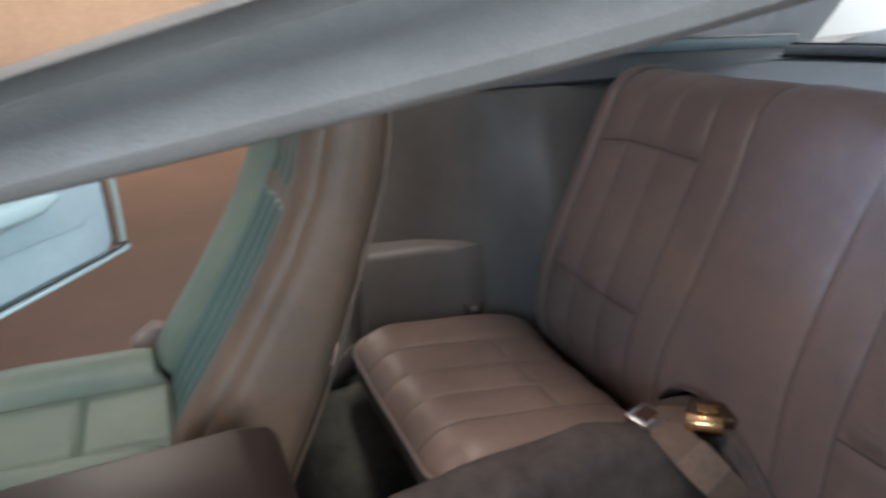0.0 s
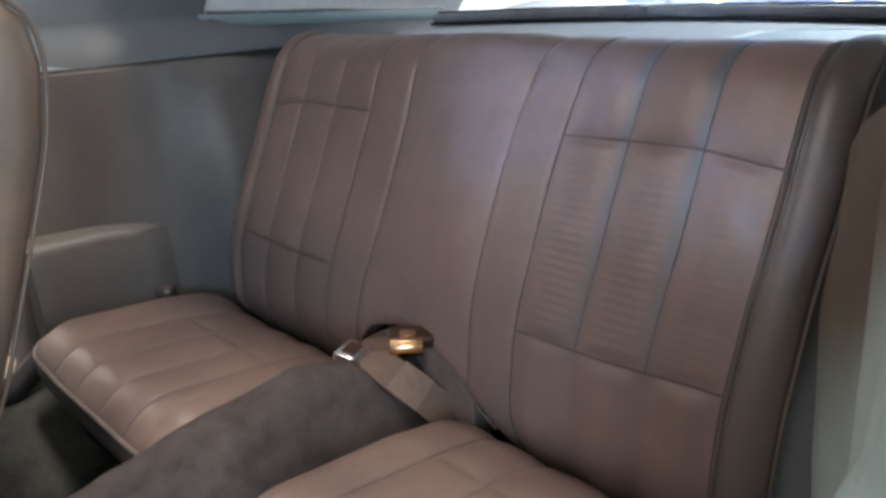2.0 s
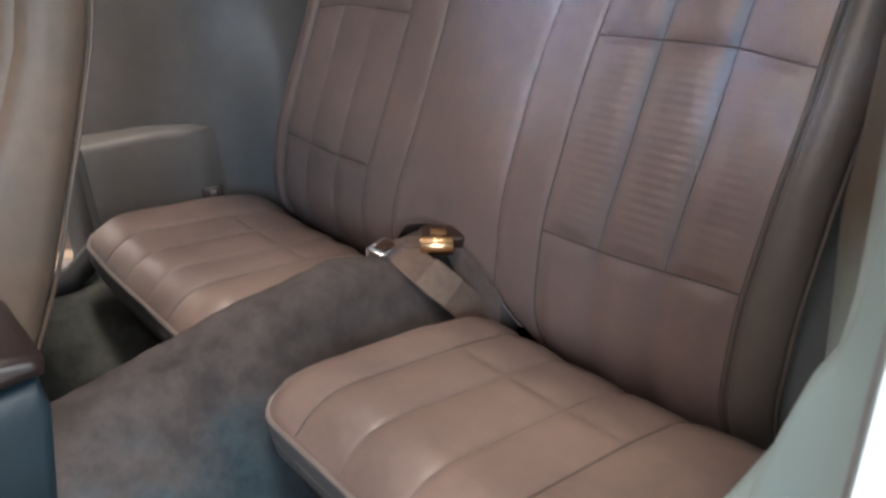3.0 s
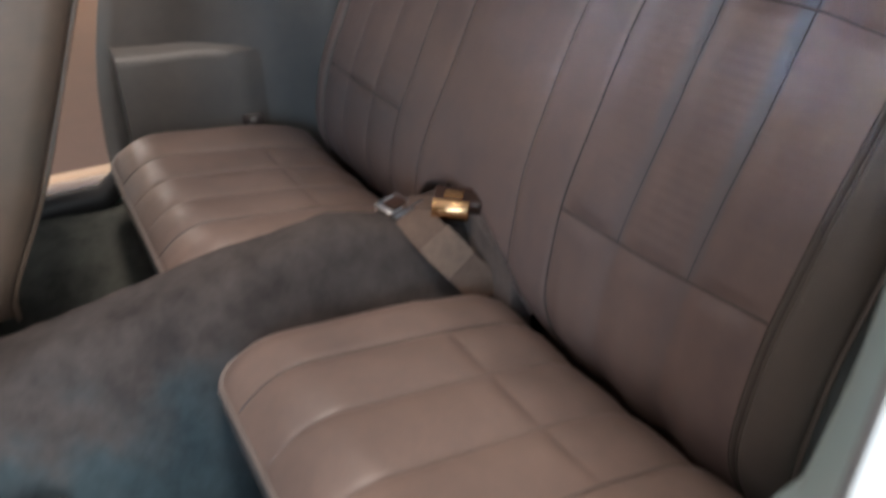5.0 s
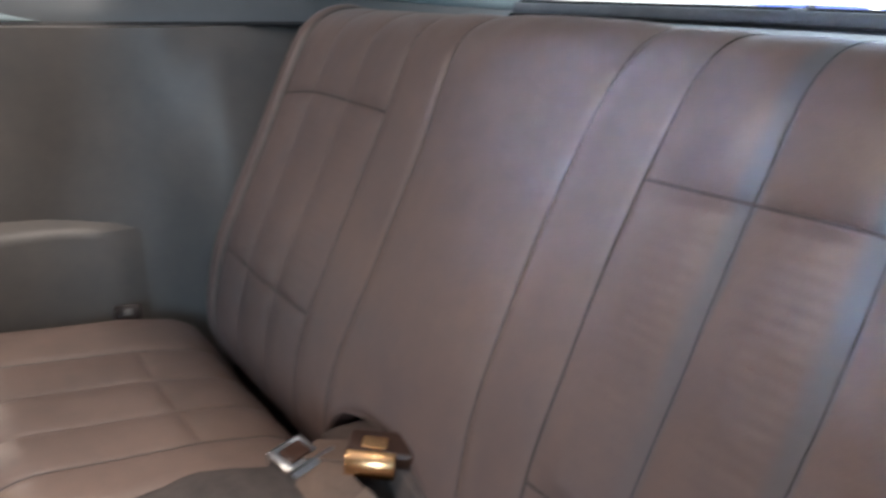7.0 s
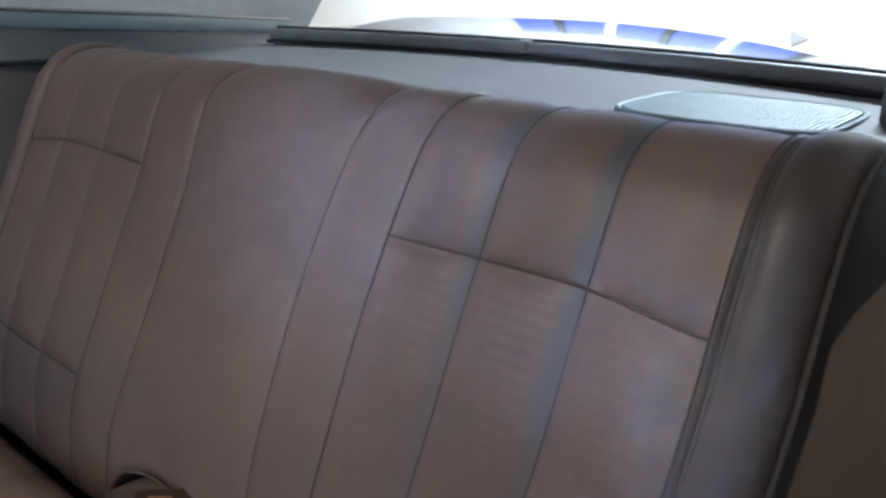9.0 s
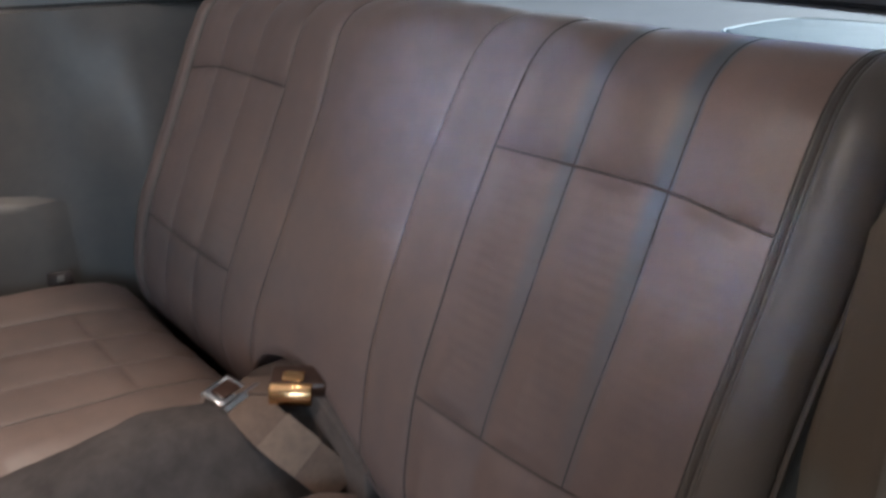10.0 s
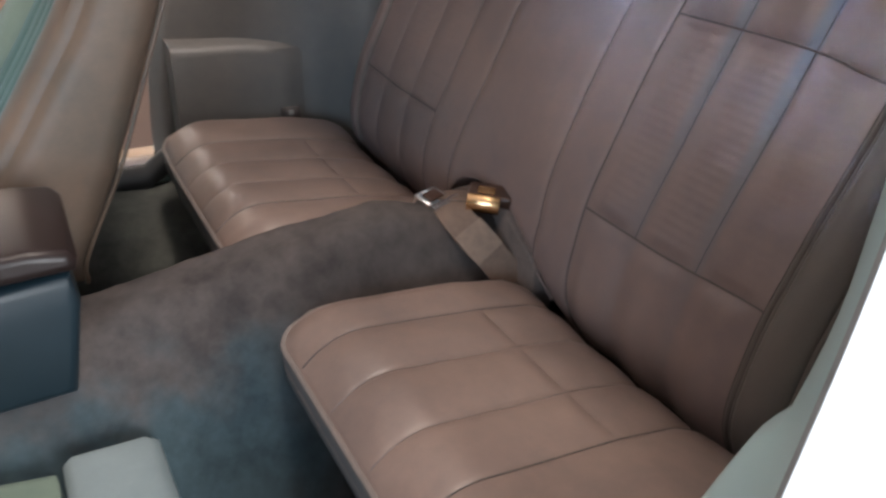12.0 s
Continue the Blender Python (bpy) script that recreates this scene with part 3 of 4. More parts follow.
def cushion(sx, label):
    th = thing("rear_seat_cushion", label, "car seat", (sx * 0.33, 0.70, 0.12), "rear seat cushions")
    xi, xo = 0.090, 0.565

    def top(x, y):
        """The cushion's upper skin by distance from the middle of the car and from the front."""
        d = y - FRONT_Y
        z = 0.394 - 0.108 * max(0.0, d) - 0.10 * max(0.0, d - 0.235) - 0.33 * max(0.0, d - 0.31) - 1.0 * max(0.0, d - 0.337)
        z -= 0.004 * math.sin(math.pi * max(0.0, min(1.0, (x - xi) / (xo - xi)))) * smooth01(d / 0.2)
        if d < 0.085:
            z -= 0.045 * (1 - max(0.0, d) / 0.085) ** 2.3
        if x - xi < 0.05:
            z -= 0.022 * (1 - max(0.0, x - xi) / 0.05) ** 2
        z += 0.010 * smooth01((x - 0.40) / 0.12)
        if xo - x < 0.03:
            z -= 0.014 * (1 - max(0.0, xo - x) / 0.03) ** 2
        return Vector((sx * x, y, z))

    def corner(x, y):
        """Rounds the front corners of the plan."""
        r = 0.050
        for edge, s in ((xi, 1), (xo, -1)):
            q = (edge + s * r - x) * s
            if q > 0:
                y0 = FRONT_Y + r - math.sqrt(max(0.0, r * r - min(q, r) ** 2))
                y = REAR_Y - (REAR_Y - y) * (REAR_Y - y0) / (REAR_Y - FRONT_Y)
        return y

    def surf(a, b):
        e = 0.003
        f = lambda x, y: top(x + 0.003 * math.sin(math.pi * (x - xi) / (xo - xi)) * noise.noise(Vector((x * 4, y * 9, sx))), corner(x, y))
        p = f(a, b)
        n = (f(a + e, b) - f(a - e, b)).cross(f(a, b + e) - f(a, b - e)).normalized()
        if n.z < 0:
            n = -n
        return p, n
    cross = 0.755
    part("border_panel", pad(surf, xi, 0.183, FRONT_Y, REAR_Y, 0.004, 18, 40, 0.034, 0.03, sides="abd", fade=0.10), M_CUSHION, th)
    part("border_panel", pad(surf, 0.449, xo, FRONT_Y, REAR_Y, 0.004, 18, 40, 0.034, 0.03, sides="abd", fade=0.10), M_CUSHION, th)
    for x0, x1 in ((0.183, 0.268), (0.268, 0.362), (0.362, 0.449)):
        part("pleat_panel", pad(surf, x0, x1, FRONT_Y, cross, 0.0062, 24, 40, 0.040, 0.02, sides="abd", fade=0.05, soft=True), M_CUSHION, th)
        part("pleat_panel", pad(surf, x0, x1, cross, REAR_Y, 0.0046, 24, 18, 0.040, 0.03, soft=True), M_CUSHION, th)
    for x in (0.268, 0.362):
        part("pleat_seam", tube([surf(x, y)[0] + Vector((0, 0, 0.0004)) for y in span(FRONT_Y + 0.004, REAR_Y - 0.03, 26)], 0.0009, 6), M_WELT, th)
    for x in (0.183, 0.449):
        part("seam", tube([surf(x, y)[0] + Vector((0, 0, 0.0002)) for y in span(FRONT_Y + 0.004, REAR_Y - 0.03, 26)], 0.0012, 6), M_SEAM, th)
    rim = [surf(xi, y)[0] for y in span(REAR_Y - 0.02, FRONT_Y, 20)] + [surf(x, FRONT_Y)[0] for x in span(xi, xo, 44)][1:] + [surf(xo, y)[0] for y in span(FRONT_Y, REAR_Y - 0.02, 20)][1:]
    part("piping", tube([p + Vector((0, -0.001, -0.001)) for p in rim], 0.0038, 8), M_PIPE, th, "pale vinyl piping")
    bm = bmesh.new()
    mid = Vector((sx * 0.33, 0.75, 0))
    rings = []
    for drop, inset in ((0.0, 0.0), (0.02, -0.004), (0.045, 0.0), (0.06, 0.012), (0.15, 0.05), (0.27, 0.09)):
        ring = []
        for p in rim:
            c = mid - p
            c.z = 0
            ring.append(bm.verts.new(p + c.normalized() * inset + Vector((0, 0, -drop if drop < 0.25 else 0.10 - p.z))))
        rings.append(ring)
    for a, b in zip(rings[:4], rings[1:4]):
        for k in range(len(rim) - 1):
            bm.faces.new((a[k], a[k + 1], b[k + 1], b[k]))
    lower = bmesh.new()
    rr = [[lower.verts.new(v.co) for v in ring] for ring in rings[3:]]
    for a, b in zip(rr, rr[1:]):
        for k in range(len(rim) - 1):
            lower.faces.new((a[k], a[k + 1], b[k + 1], b[k]))
    part("boxing", bm, M_BOXING, th, "grey cushion boxing")
    part("base_panel", lower, M_RISER, th, "dark carpeted riser under the cushion")
    return th


cushion(-1, "brown-grey vinyl rear cushion with pleats beside the carpeted tunnel")
cushion(1, "brown-grey vinyl rear cushion with pleats beside the open driver door")

# ---------------------------------------------------------------- car floor and tunnel
FZ = 0.10


def crest(y):
    return 0.377 + 0.058 * smooth01((y - 0.25) / 0.5) - 0.030 * smooth01((y - 0.70) / 0.12) - 0.06 * smooth01((0.15 - y) / 0.5)


def carpet_z(x, y):
    a = abs(x + 0.005)
    h = 1 - smooth01((a - 0.02) / (0.235 - 0.115 * smooth01((y - 0.50) / 0.22)))
    h = h ** 0.85
    z = FZ + (crest(y) - FZ) * h
    z += 0.10 * smooth01((y - 0.60) / 0.2) * (1 - h)
    if abs(x) > 0.52:
        z += 0.15 * smooth01((abs(x) - 0.52) / 0.13)
    if x < -0.38:
        z = max(z, 0.10 + (0.085 + 0.32 * max(0.0, -0.42 - x)) * smooth01((-0.385 - x) / 0.04))
        z += 0.016 * noise.noise(Vector((x * 11, y * 7, 2.3))) * smooth01((-0.38 - x) / 0.05)
    return z


def carpet(u, v):
    p = Vector((u, v, 0))
    return Vector((u, v, carpet_z(u, v) + 0.004 * noise.noise(p * 14) + 0.0025 * noise.noise(p * 45)))


tagged(part("car_floor_carpet", sheet(carpet, span(-0.665, 0.665, 130), span(-0.85, 0.93, 120), 0.03), M_CARPET),
       "worn blue-grey carpet over the car's floor and centre tunnel", "carpet", kind="structure")

flap = [(x, 0.428 - 2.3 * abs(x - 0.005) ** 1.8) for x in span(-0.12, 0.136, 24)]
tagged(part("tunnel_carpet_flap", slab([(-0.12, 0.26)] + flap + [(0.136, 0.26)], "y", 0.866, 0.900, 0.006, 2), M_FLAP), "brown-grey carpet turned up behind the lap belts", "carpet", kind="structure")

# ---------------------------------------------------------------- body shell: sills, quarter trim, pillars
shell = thing("car", "pale blue coupe body with open doors, seen from inside", "car", (0, 0.6, GZ))


def quarter(sx):
    def x_in(y, z):
        """How far out the lower quarter trim stands."""
        x = 0.690 - 0.30 * min(0.26, max(-0.05, y - 0.58)) - 0.78 * min(0.095, max(0.0, y - 0.84))
        x += 0.022 * smooth01((z - 0.52) / 0.2) * smooth01((0.78 - y) / 0.16) + (0.014 if sx > 0 else 0.040) * smooth01((z - 0.58) / 0.2) * smooth01((y - 0.84) / 0.1)
        if sx > 0:
            x += 0.080 * smooth01((z - 0.745) / 0.10) * smooth01((y - 0.66) / 0.12)
        else:
            x += 0.026 * max(0.0, (z - 0.735) / 0.046) ** 2 * smooth01((y - 0.84) / 0.12)
        return x

    def front(z):
        return 0.545 + 0.070 * smooth01((z - 0.42) / 0.36) - 0.012 * smooth01((0.5 - z) / 0.2) + (0.03 if sx > 0 else 0.0)
    bm = bmesh.new()
    rows = []
    for z in span(0.24, 0.781 if sx < 0 else 0.845, 30):
        row = []
        f = front(z)
        for y in [f - 0.0, f + 0.006, f + 0.014, f + 0.024] + span(f + 0.05, 1.14, 26):
            x = x_in(y, z)
            lip = max(0.0, 1 - (y - f) / 0.024)
            ridge = 0.004 * math.exp(-((y - f - 0.028) / 0.012) ** 2)
            row.append(bm.verts.new((sx * (x + 0.03 * lip ** 2 - ridge + (0.0014 if sx < 0 else 0.0) * noise.noise(Vector((y * 6, z * 6, sx)))), y, z)))
        rows.append(row)
    for a, b in zip(rows, rows[1:]):
        for k in range(len(a) - 1):
            bm.faces.new((a[k], a[k + 1], b[k + 1], b[k]))
    top = [bm.verts.new(v.co + Vector((sx * 0.03, 0, 0.002))) for v in rows[-1]]
    for k in range(len(top) - 1):
        bm.faces.new((rows[-1][k], rows[-1][k + 1], top[k + 1], top[k]))
    part("quarter_trim", bm, M_TRIM if sx < 0 else M_TRIM_TAN, shell, "moulded blue-grey lower quarter trim panel" if sx < 0 else "moulded lower quarter trim panel, brown shade and pale daylight painted in")
    # moulded armrest block, its ledge broad at the front and dying into the panel behind
    f0, f1 = (0.592 if sx > 0 else 0.572), 0.818
    arm = bmesh.new()
    secs = []
    for y in span(f0, f1, 18):
        t = (y - f0) / (f1 - f0)
        xo = x_in(y, 0.5) + 0.01
        xi = 0.630 - 0.024 * t + 0.012 * smooth01((t - 0.82) / 0.18)
        zt = 0.503 - 0.008 * t + 0.004 * math.exp(-((t - 0.5) / 0.2) ** 2)
        secs.append([arm.verts.new((sx * a, y, b)) for a, b in ((xo, zt + 0.012), (xi + 0.012, zt + 0.006 * (1 - t)), (xi + 0.003, zt - 0.004), (xi, zt - 0.014), (xi - 0.002, 0.36), (xi, 0.24), (xo, 0.24))])
    for a, b in zip(secs, secs[1:]):
        for k in range(6):
            arm.faces.new((a[k], a[k + 1], b[k + 1], b[k]))
    arm.faces.new(secs[0])
    arm.faces.new(secs[-1][::-1])
    part("armrest", arm, M_ARM if sx > 0 else M_TRIM, shell, "teal armrest, painted pale for the daylight on it" if sx > 0 else "square moulded armrest with a narrow ledge")
    # upper panel with the dark gap under it
    def low_x(y):
        return 0.718 - 0.30 * (y - 0.62)
    bm = bmesh.new()
    rows = []
    for z in span(0.787 if sx < 0 else 0.850, 1.06, 44):
        f = 0.628 + 0.13 * smooth01((z - 0.84) / 0.22)
        r = 1.10 if z < 0.828 else 0.985 - 0.012 * smooth01((z - 0.842) / 0.014) + 0.5 * max(0.0, z - 0.853)
        if 0.828 <= z < 0.880:
            r += 0.030 * (1 - math.sqrt(max(0.0, 1 - min(1.0, (0.880 - z) / 0.038) ** 2)))
        row = []
        for y in span(f, r, 18):
            k = smooth01((z - 0.787) / 0.07)
            row.append(bm.verts.new((sx * (low_x(y) * (1 - k) + (0.718 - 0.17 * (y - 0.62)) * k - 0.10 * max(0.0, z - 0.86)), y, z)))
        rows.append(row)
    for a, b in zip(rows, rows[1:]):
        for k in range(18):
            bm.faces.new((a[k], a[k + 1], b[k + 1], b[k]))
    part("upper_trim", bm, M_TEAL, shell, "dark grey-teal upper pillar trim")
    bm = sheet(lambda u, v: Vector((sx * ((low_x(min(u, 1.15)) * (1 - v) + 0.652 * v)), u, 0.786 + v * (0.058 - 0.075 * (u - 0.98)))), span(0.98, 1.585, 16), span(0, 1, 4))
    part("lower_sail_trim", bm, M_TEAL, shell)
    if sx < 0:
        part("trim_gap", tube([(sx * (low_x(y) + 0.002), y, 0.7835) for y in span(0.615, 1.15, 14)], 0.0042, 6), M_RUBBER, shell)
    if sx < 0:
        corner_pad = slab([(0.0, 0.789), (0.105, 0.788), (0.07, 0.795), (0.03, 0.805), (0.008, 0.819), (0.0, 0.822)], "x", -0.006, 0.004, 0.002, 2)
        part("corner_pad", turned(corner_pad, pose(sx * 0.717, 0.628, 0, 0, 0, -16.7)), M_LEDGE, shell, "pale moulded corner of the pillar trim")
        part("pillar_seal", tube(spline([(sx * 0.720, 0.624 + 0.13 * smooth01((z - 0.84) / 0.22), z) for z in span(0.80, 1.05, 8)], 3), 0.007, 8), M_RUBBER, shell, "black rubber pillar seal")
    # pale ledge under the sail panel, its front end rounded off, with a bright strip along its top
    led = bmesh.new()
    secs, strip = [], []
    for y in span(0.968, 1.575, 36):
        xin = 0.654 - 0.027 * smooth01((y - 0.97) / 0.18)
        zt = 0.8590 - 0.0667 * (y - 0.98)
        h = 0.024 * math.sqrt(max(0.08, 1 - max(0.0, 1 - (y - 0.966) / 0.024) ** 2))
        secs.append([led.verts.new((sx * x, y, z)) for x, z in ((0.71, zt), (xin + 0.007, zt), (xin + 0.002, zt - 0.002), (xin, zt - 0.006), (xin + 0.001, zt - h + 0.005), (xin + 0.005, zt - h), (0.71, zt - h))])
        strip.append((sx * (xin + 0.005), y, zt + 0.0022))
    for p, q in zip(secs, secs[1:]):
        for k in range(6):
            led.faces.new((p[k], p[k + 1], q[k + 1], q[k]))
    led.faces.new(secs[0])
    led.faces.new(secs[-1][::-1])
    part("window_ledge", led, M_LEDGE, shell, "pale teal ledge under the side panel")
    part("ledge_moulding", tube(strip[1:], 0.0038, 8), M_CHROME, shell, "bright chrome strip")
    # grey cloth sail panel between side and rear glass
    sail = bmesh.new()
    g = []
    for t in span(0, 1, 14):
        row = []
        ya, yb = 0.955 + 0.13 * t, 1.64 + 0.0 * t
        xa, xb = 0.680 - 0.03 * t, 0.655 - 0.235 * t
        for u in span(0, 1, 16):
            row.append(sail.verts.new((sx * (xa + (xb - xa) * u + 0.035 * math.sin(math.pi * u) * t), ya + (yb - ya) * u, 0.80 + 0.27 * t + 0.02 * (1 - u) * (1 - t))))
        g.append(row)
    for a, b in zip(g, g[1:]):
        for k in range(len(a) - 1):
            sail.faces.new((a[k], a[k + 1], b[k + 1], b[k]))
    part("sail_panel", sail, M_SAIL, shell, "grey cloth-covered rear pillar")
    # door jamb: sealing strip, painted flange, outer skin
    jam = [(0.24, 0.555), (0.42, 0.552), (0.55, 0.585), (0.70, 0.612), (0.79, 0.622)]
    part("sealing_strip", tube(spline([(sx * (0.724 if sx > 0 else 0.738), y + (-0.014 if sx > 0 else 0.017), z) for z, y in jam], 8), 0.0042, 8), M_GASKET, shell, "grey rubber door seal")
    line = [(j.x, j.y) for j in spline([(z, y, 0) for z, y in jam], 8)]
    for nm, mat, sec, lab in (("door_jamb", M_PAINT, ((0.700, 0.008), (0.708, 0.001), (0.714, -0.006), (0.721, -0.012), (0.729, -0.013)), "pale blue painted door jamb"),
                              ("rear_wing", M_WING, ((0.729, -0.013), (0.737, -0.006), (0.751, 0.03), (0.766, 0.12), (0.785, 0.5), (0.77, 1.4)), "outer skin of the rear wing, daylight glare painted white")):
        bm = bmesh.new()
        cols = []
        for z, y in line:
            col = [(x, y + d) for x, d in sec]
            # Driver side: pale paint runs back over the trim as its daylit lower area.
            if nm == "door_jamb" and sx > 0:
                k = 1 - 0.85 * smooth01((z - 0.49) / 0.15)
                col = [(x_in(y + d, z) - e * k + 0.003 - 0.010 * smooth01((k - 0.15) / 0.12), y + d) for d, e in ((0.070, -0.004), (0.052, 0.014), (0.038, 0.022), (0.024, 0.022), (0.014, 0.014))] + col[1:]
            if nm == "rear_wing" and sx > 0:
                col = [(x, yy - 0.014 * max(0.0, 1 - i / 4)) for i, (x, yy) in enumerate(col)]
            elif sx > 0:
                col[-1] = (col[-1][0], col[-1][1] - 0.014)
            if sx < 0:
                col = [(x + 0.016, yy + 0.022) for x, yy in col]
            cols.append([bm.verts.new((sx * x, yy, z)) for x, yy in col])
        for a, b in zip(cols, cols[1:]):
            for k in range(len(a) - 1):
                bm.faces.new((a[k], a[k + 1], b[k + 1], b[k]))
        part(nm, bm, mat, shell, lab)
    # sill
    part("sill", box(*sorted((sx * 0.645, sx * 0.79)), -0.75, 0.57, 0.10, 0.272, 0.012, 3), M_PAINT, shell)
    part("sill_plate", box(*sorted((sx * 0.672, sx * 0.765)), -0.72, 0.535, 0.273, 0.281, 0.003), M_CHROME, shell, "bright scuffed sill plate")
    part("sill_seal", tube([(sx * 0.652, -0.7, 0.262), (sx * 0.652, 0.2, 0.262), (sx * 0.650, 0.50, 0.262), (sx * 0.655, 0.56, 0.30)], 0.024, 10), M_RUBBER, shell, "thick black rubber sill seal")


quarter(-1)
quarter(1)
# side rail of the roof on the driver's side, the rear roof and the window header
rail = []
for y in span(-0.7, 1.1, 40):
    z0 = 0.955 + 0.10 * (min(y, 0.36) - 0.30) + 0.14 * max(0.0, y - 0.36) - 0.04 * max(0.0, y - 0.5) - 0.05 * max(0.0, y - 0.7)
    z1 = 0.974 + 0.22 * (y - 0.235) - 0.17 * max(0.0, y - 0.50)
    rail.append((y, z0, max(z1, z0 + 0.016)))
for sx in (1,):
    bm = bmesh.new()
    rings = []
    for y, z0, z1 in rail:
        h = z1 - z0
        sec = ((0.575, 0.0), (0.560, 0.03), (0.548, 0.5), (0.556, 0.96), (0.585, 1.03), (0.607, 1.0), (0.609, 0.97), (0.603, 0.945), (0.588, 0.90),
               (0.582, 0.72), (0.586, 0.60), (0.597, 0.50), (0.606, 0.36), (0.609, 0.22), (0.607, 0.10), (0.600, 0.02))
        rings.append([bm.verts.new((sx * x, y, z0 + h * f)) for x, f in sec])
    for a, b in zip(rings, rings[1:]):
        for k in range(16):
            bm.faces.new((a[k], a[(k + 1) % 16], b[(k + 1) % 16], b[k]))
    bm.faces.new(rings[0][::-1])
    bm.faces.new(rings[-1])
    part("roof_rail", bm, M_RAIL, shell, "grey padded roof side rail")


def roof(u, v):
    return Vector((u * (0.64 - 0.20 * smooth01((v - 1.0) / 0.6)), v, 1.075 + 0.035 * smooth01((0.95 - v) / 0.4) - 0.055 * u * u - 0.02 * smooth01((v - 1.2) / 0.4)))


part("roof_panel", sheet(roof, span(-1, 1, 20), span(0.80, 1.60, 16), 0.02, (0, 0, 1)), M_SAIL, shell, "grey headliner of the rear roof")
# parcel shelf
tagged(part("parcel_shelf", sheet(lambda u, v: Vector((u, v + (1.60 - v) * 0.19 * smooth01((abs(u) - 0.49) / 0.05), 0.790 + 0.004 * math.sin(v * 9) - 0.012 * smooth01((1.14 - v) / 0.06))), span(-0.64, 0.64, 40), span(1.08, 1.60, 24), 0.02), M_SHELF),
       "pale grey vinyl parcel shelf behind the rear seat", "shelf", kind="structure")


def gasket_y(x):
    return 1.535 - 0.115 * (x / 0.6) ** 2


gk = thing("rear_window", "curved rear window in a grey rubber gasket", "window", (0, 1.53, 0.80), kind="structure")
part("gasket_lip", tube([(x, gasket_y(x), 0.806) for x in span(-0.522, 0.60, 40)], 0.0105, 10), M_GASKET, gk, "grey rubber window gasket")
part("gasket_lip", tube([(x, gasket_y(x) + 0.012, 0.817) for x in span(-0.522, 0.60, 40)], 0.0032, 8), M_RUBBER, gk)
part("gasket_lip", tube([(x, gasket_y(x) - 0.012, 0.796) for x in span(-0.522, 0.60, 40)], 0.0032, 8), M_RUBBER, gk)
part("gasket_clip", box(-0.055, -0.040, gasket_y(-0.048) - 0.014, gasket_y(-0.048) + 0.006, 0.803, 0.819, 0.003), M_GASKET, gk, "small grey clip on the gasket")
part("end_cap", box(0.468, 0.512, 1.338, 1.392, 0.785, 0.818, 0.006), M_GASKET, gk, "grey moulded cap at the window corner")
glass = part("pane", sheet(lambda u, v: Vector((u * (0.60 - 0.2 * v), gasket_y(u * 0.6) + 0.02 + 0.03 * v, 0.825 + 0.23 * v)), span(-1, 1, 20), span(0, 1, 6)), M_GLASS, gk)
glass.visible_shadow = False


def lid(u, v):
    z = 0.814 - (0.075 if u > -0.35 else 0.03) * ((u + 0.35) / 0.7) ** 2 - 0.15 * ((v - 2.05) / 0.7) ** 2
    return Vector((u, v, z))


tagged(part("trunk_lid", sheet(lid, span(-0.72, 0.72, 40), span(1.57, 2.45, 30), 0.03), M_LID, shell), "silver-grey glossy trunk lid reflecting blue windows")

# speaker grille on the shelf
spk = thing("speaker_grille", "oval blue-grey plastic speaker grille set in the shelf", "speaker", (0.345, 1.325, 0.78))


def oval(cx, cy, rx, ry, n=40, k=2.6):
    return [(cx + rx * math.copysign(abs(math.cos(a)) ** (2 / k), math.cos(a)), cy + ry * math.copysign(abs(math.sin(a)) ** (2 / k), math.sin(a))) for a in [2 * math.pi * i / n for i in range(n)]]


part("mesh_plate", slab(oval(0.352, 1.318, 0.100, 0.086, k=4.2), "z", 0.780, 0.7880), M_TEAL, spk)
part("rim", tube([(x, y, 0.788) for x, y in oval(0.352, 1.318, 0.103, 0.089, k=4.2)] + [(0.455, 1.318, 0.788)], 0.0034, 8), M_SPK, spk)
for k in range(42):
    x = 0.246 + k * 0.0053
    half = 0.084 * (1 - min(1, abs(x - 0.352) / 0.100) ** 4.2) ** (1 / 4.2)
    if half > 0.01:
        part("slat", box(x - 0.0015, x + 0.0015, 1.318 - half, 1.318 + half, 0.7855, 0.7908, 0.0), M_SPK, spk)
for k in range(27):
    y = 1.235 + k * 0.0063
    half = 0.098 * (1 - min(1, abs(y - 1.318) / 0.085) ** 4.2) ** (1 / 4.2)
    if half > 0.01:
        part("cross_slat", box(0.352 - half, 0.352 + half, y - 0.0014, y + 0.0014, 0.7855, 0.7903, 0.0), M_SPK, spk)
knob = part("belt_guide_knob", tube([(0.578, 1.062, 0.779), (0.566, 1.047, 0.780), (0.559, 1.038, 0.780)], 0.011, 12), M_PIPE)
tagged(knob, "small cream plastic knob at the pillar trim", "knob")

# ---------------------------------------------------------------- belts
strap = thing("seat_belt", "tan webbing lap belt with a chrome buckle on the tunnel", "seat belt", (0.0, 0.80, 0.40))
def draped(pts):
    return [(x, y, max(z, carpet_z(x, y) + 0.008)) for x, y, z in pts]


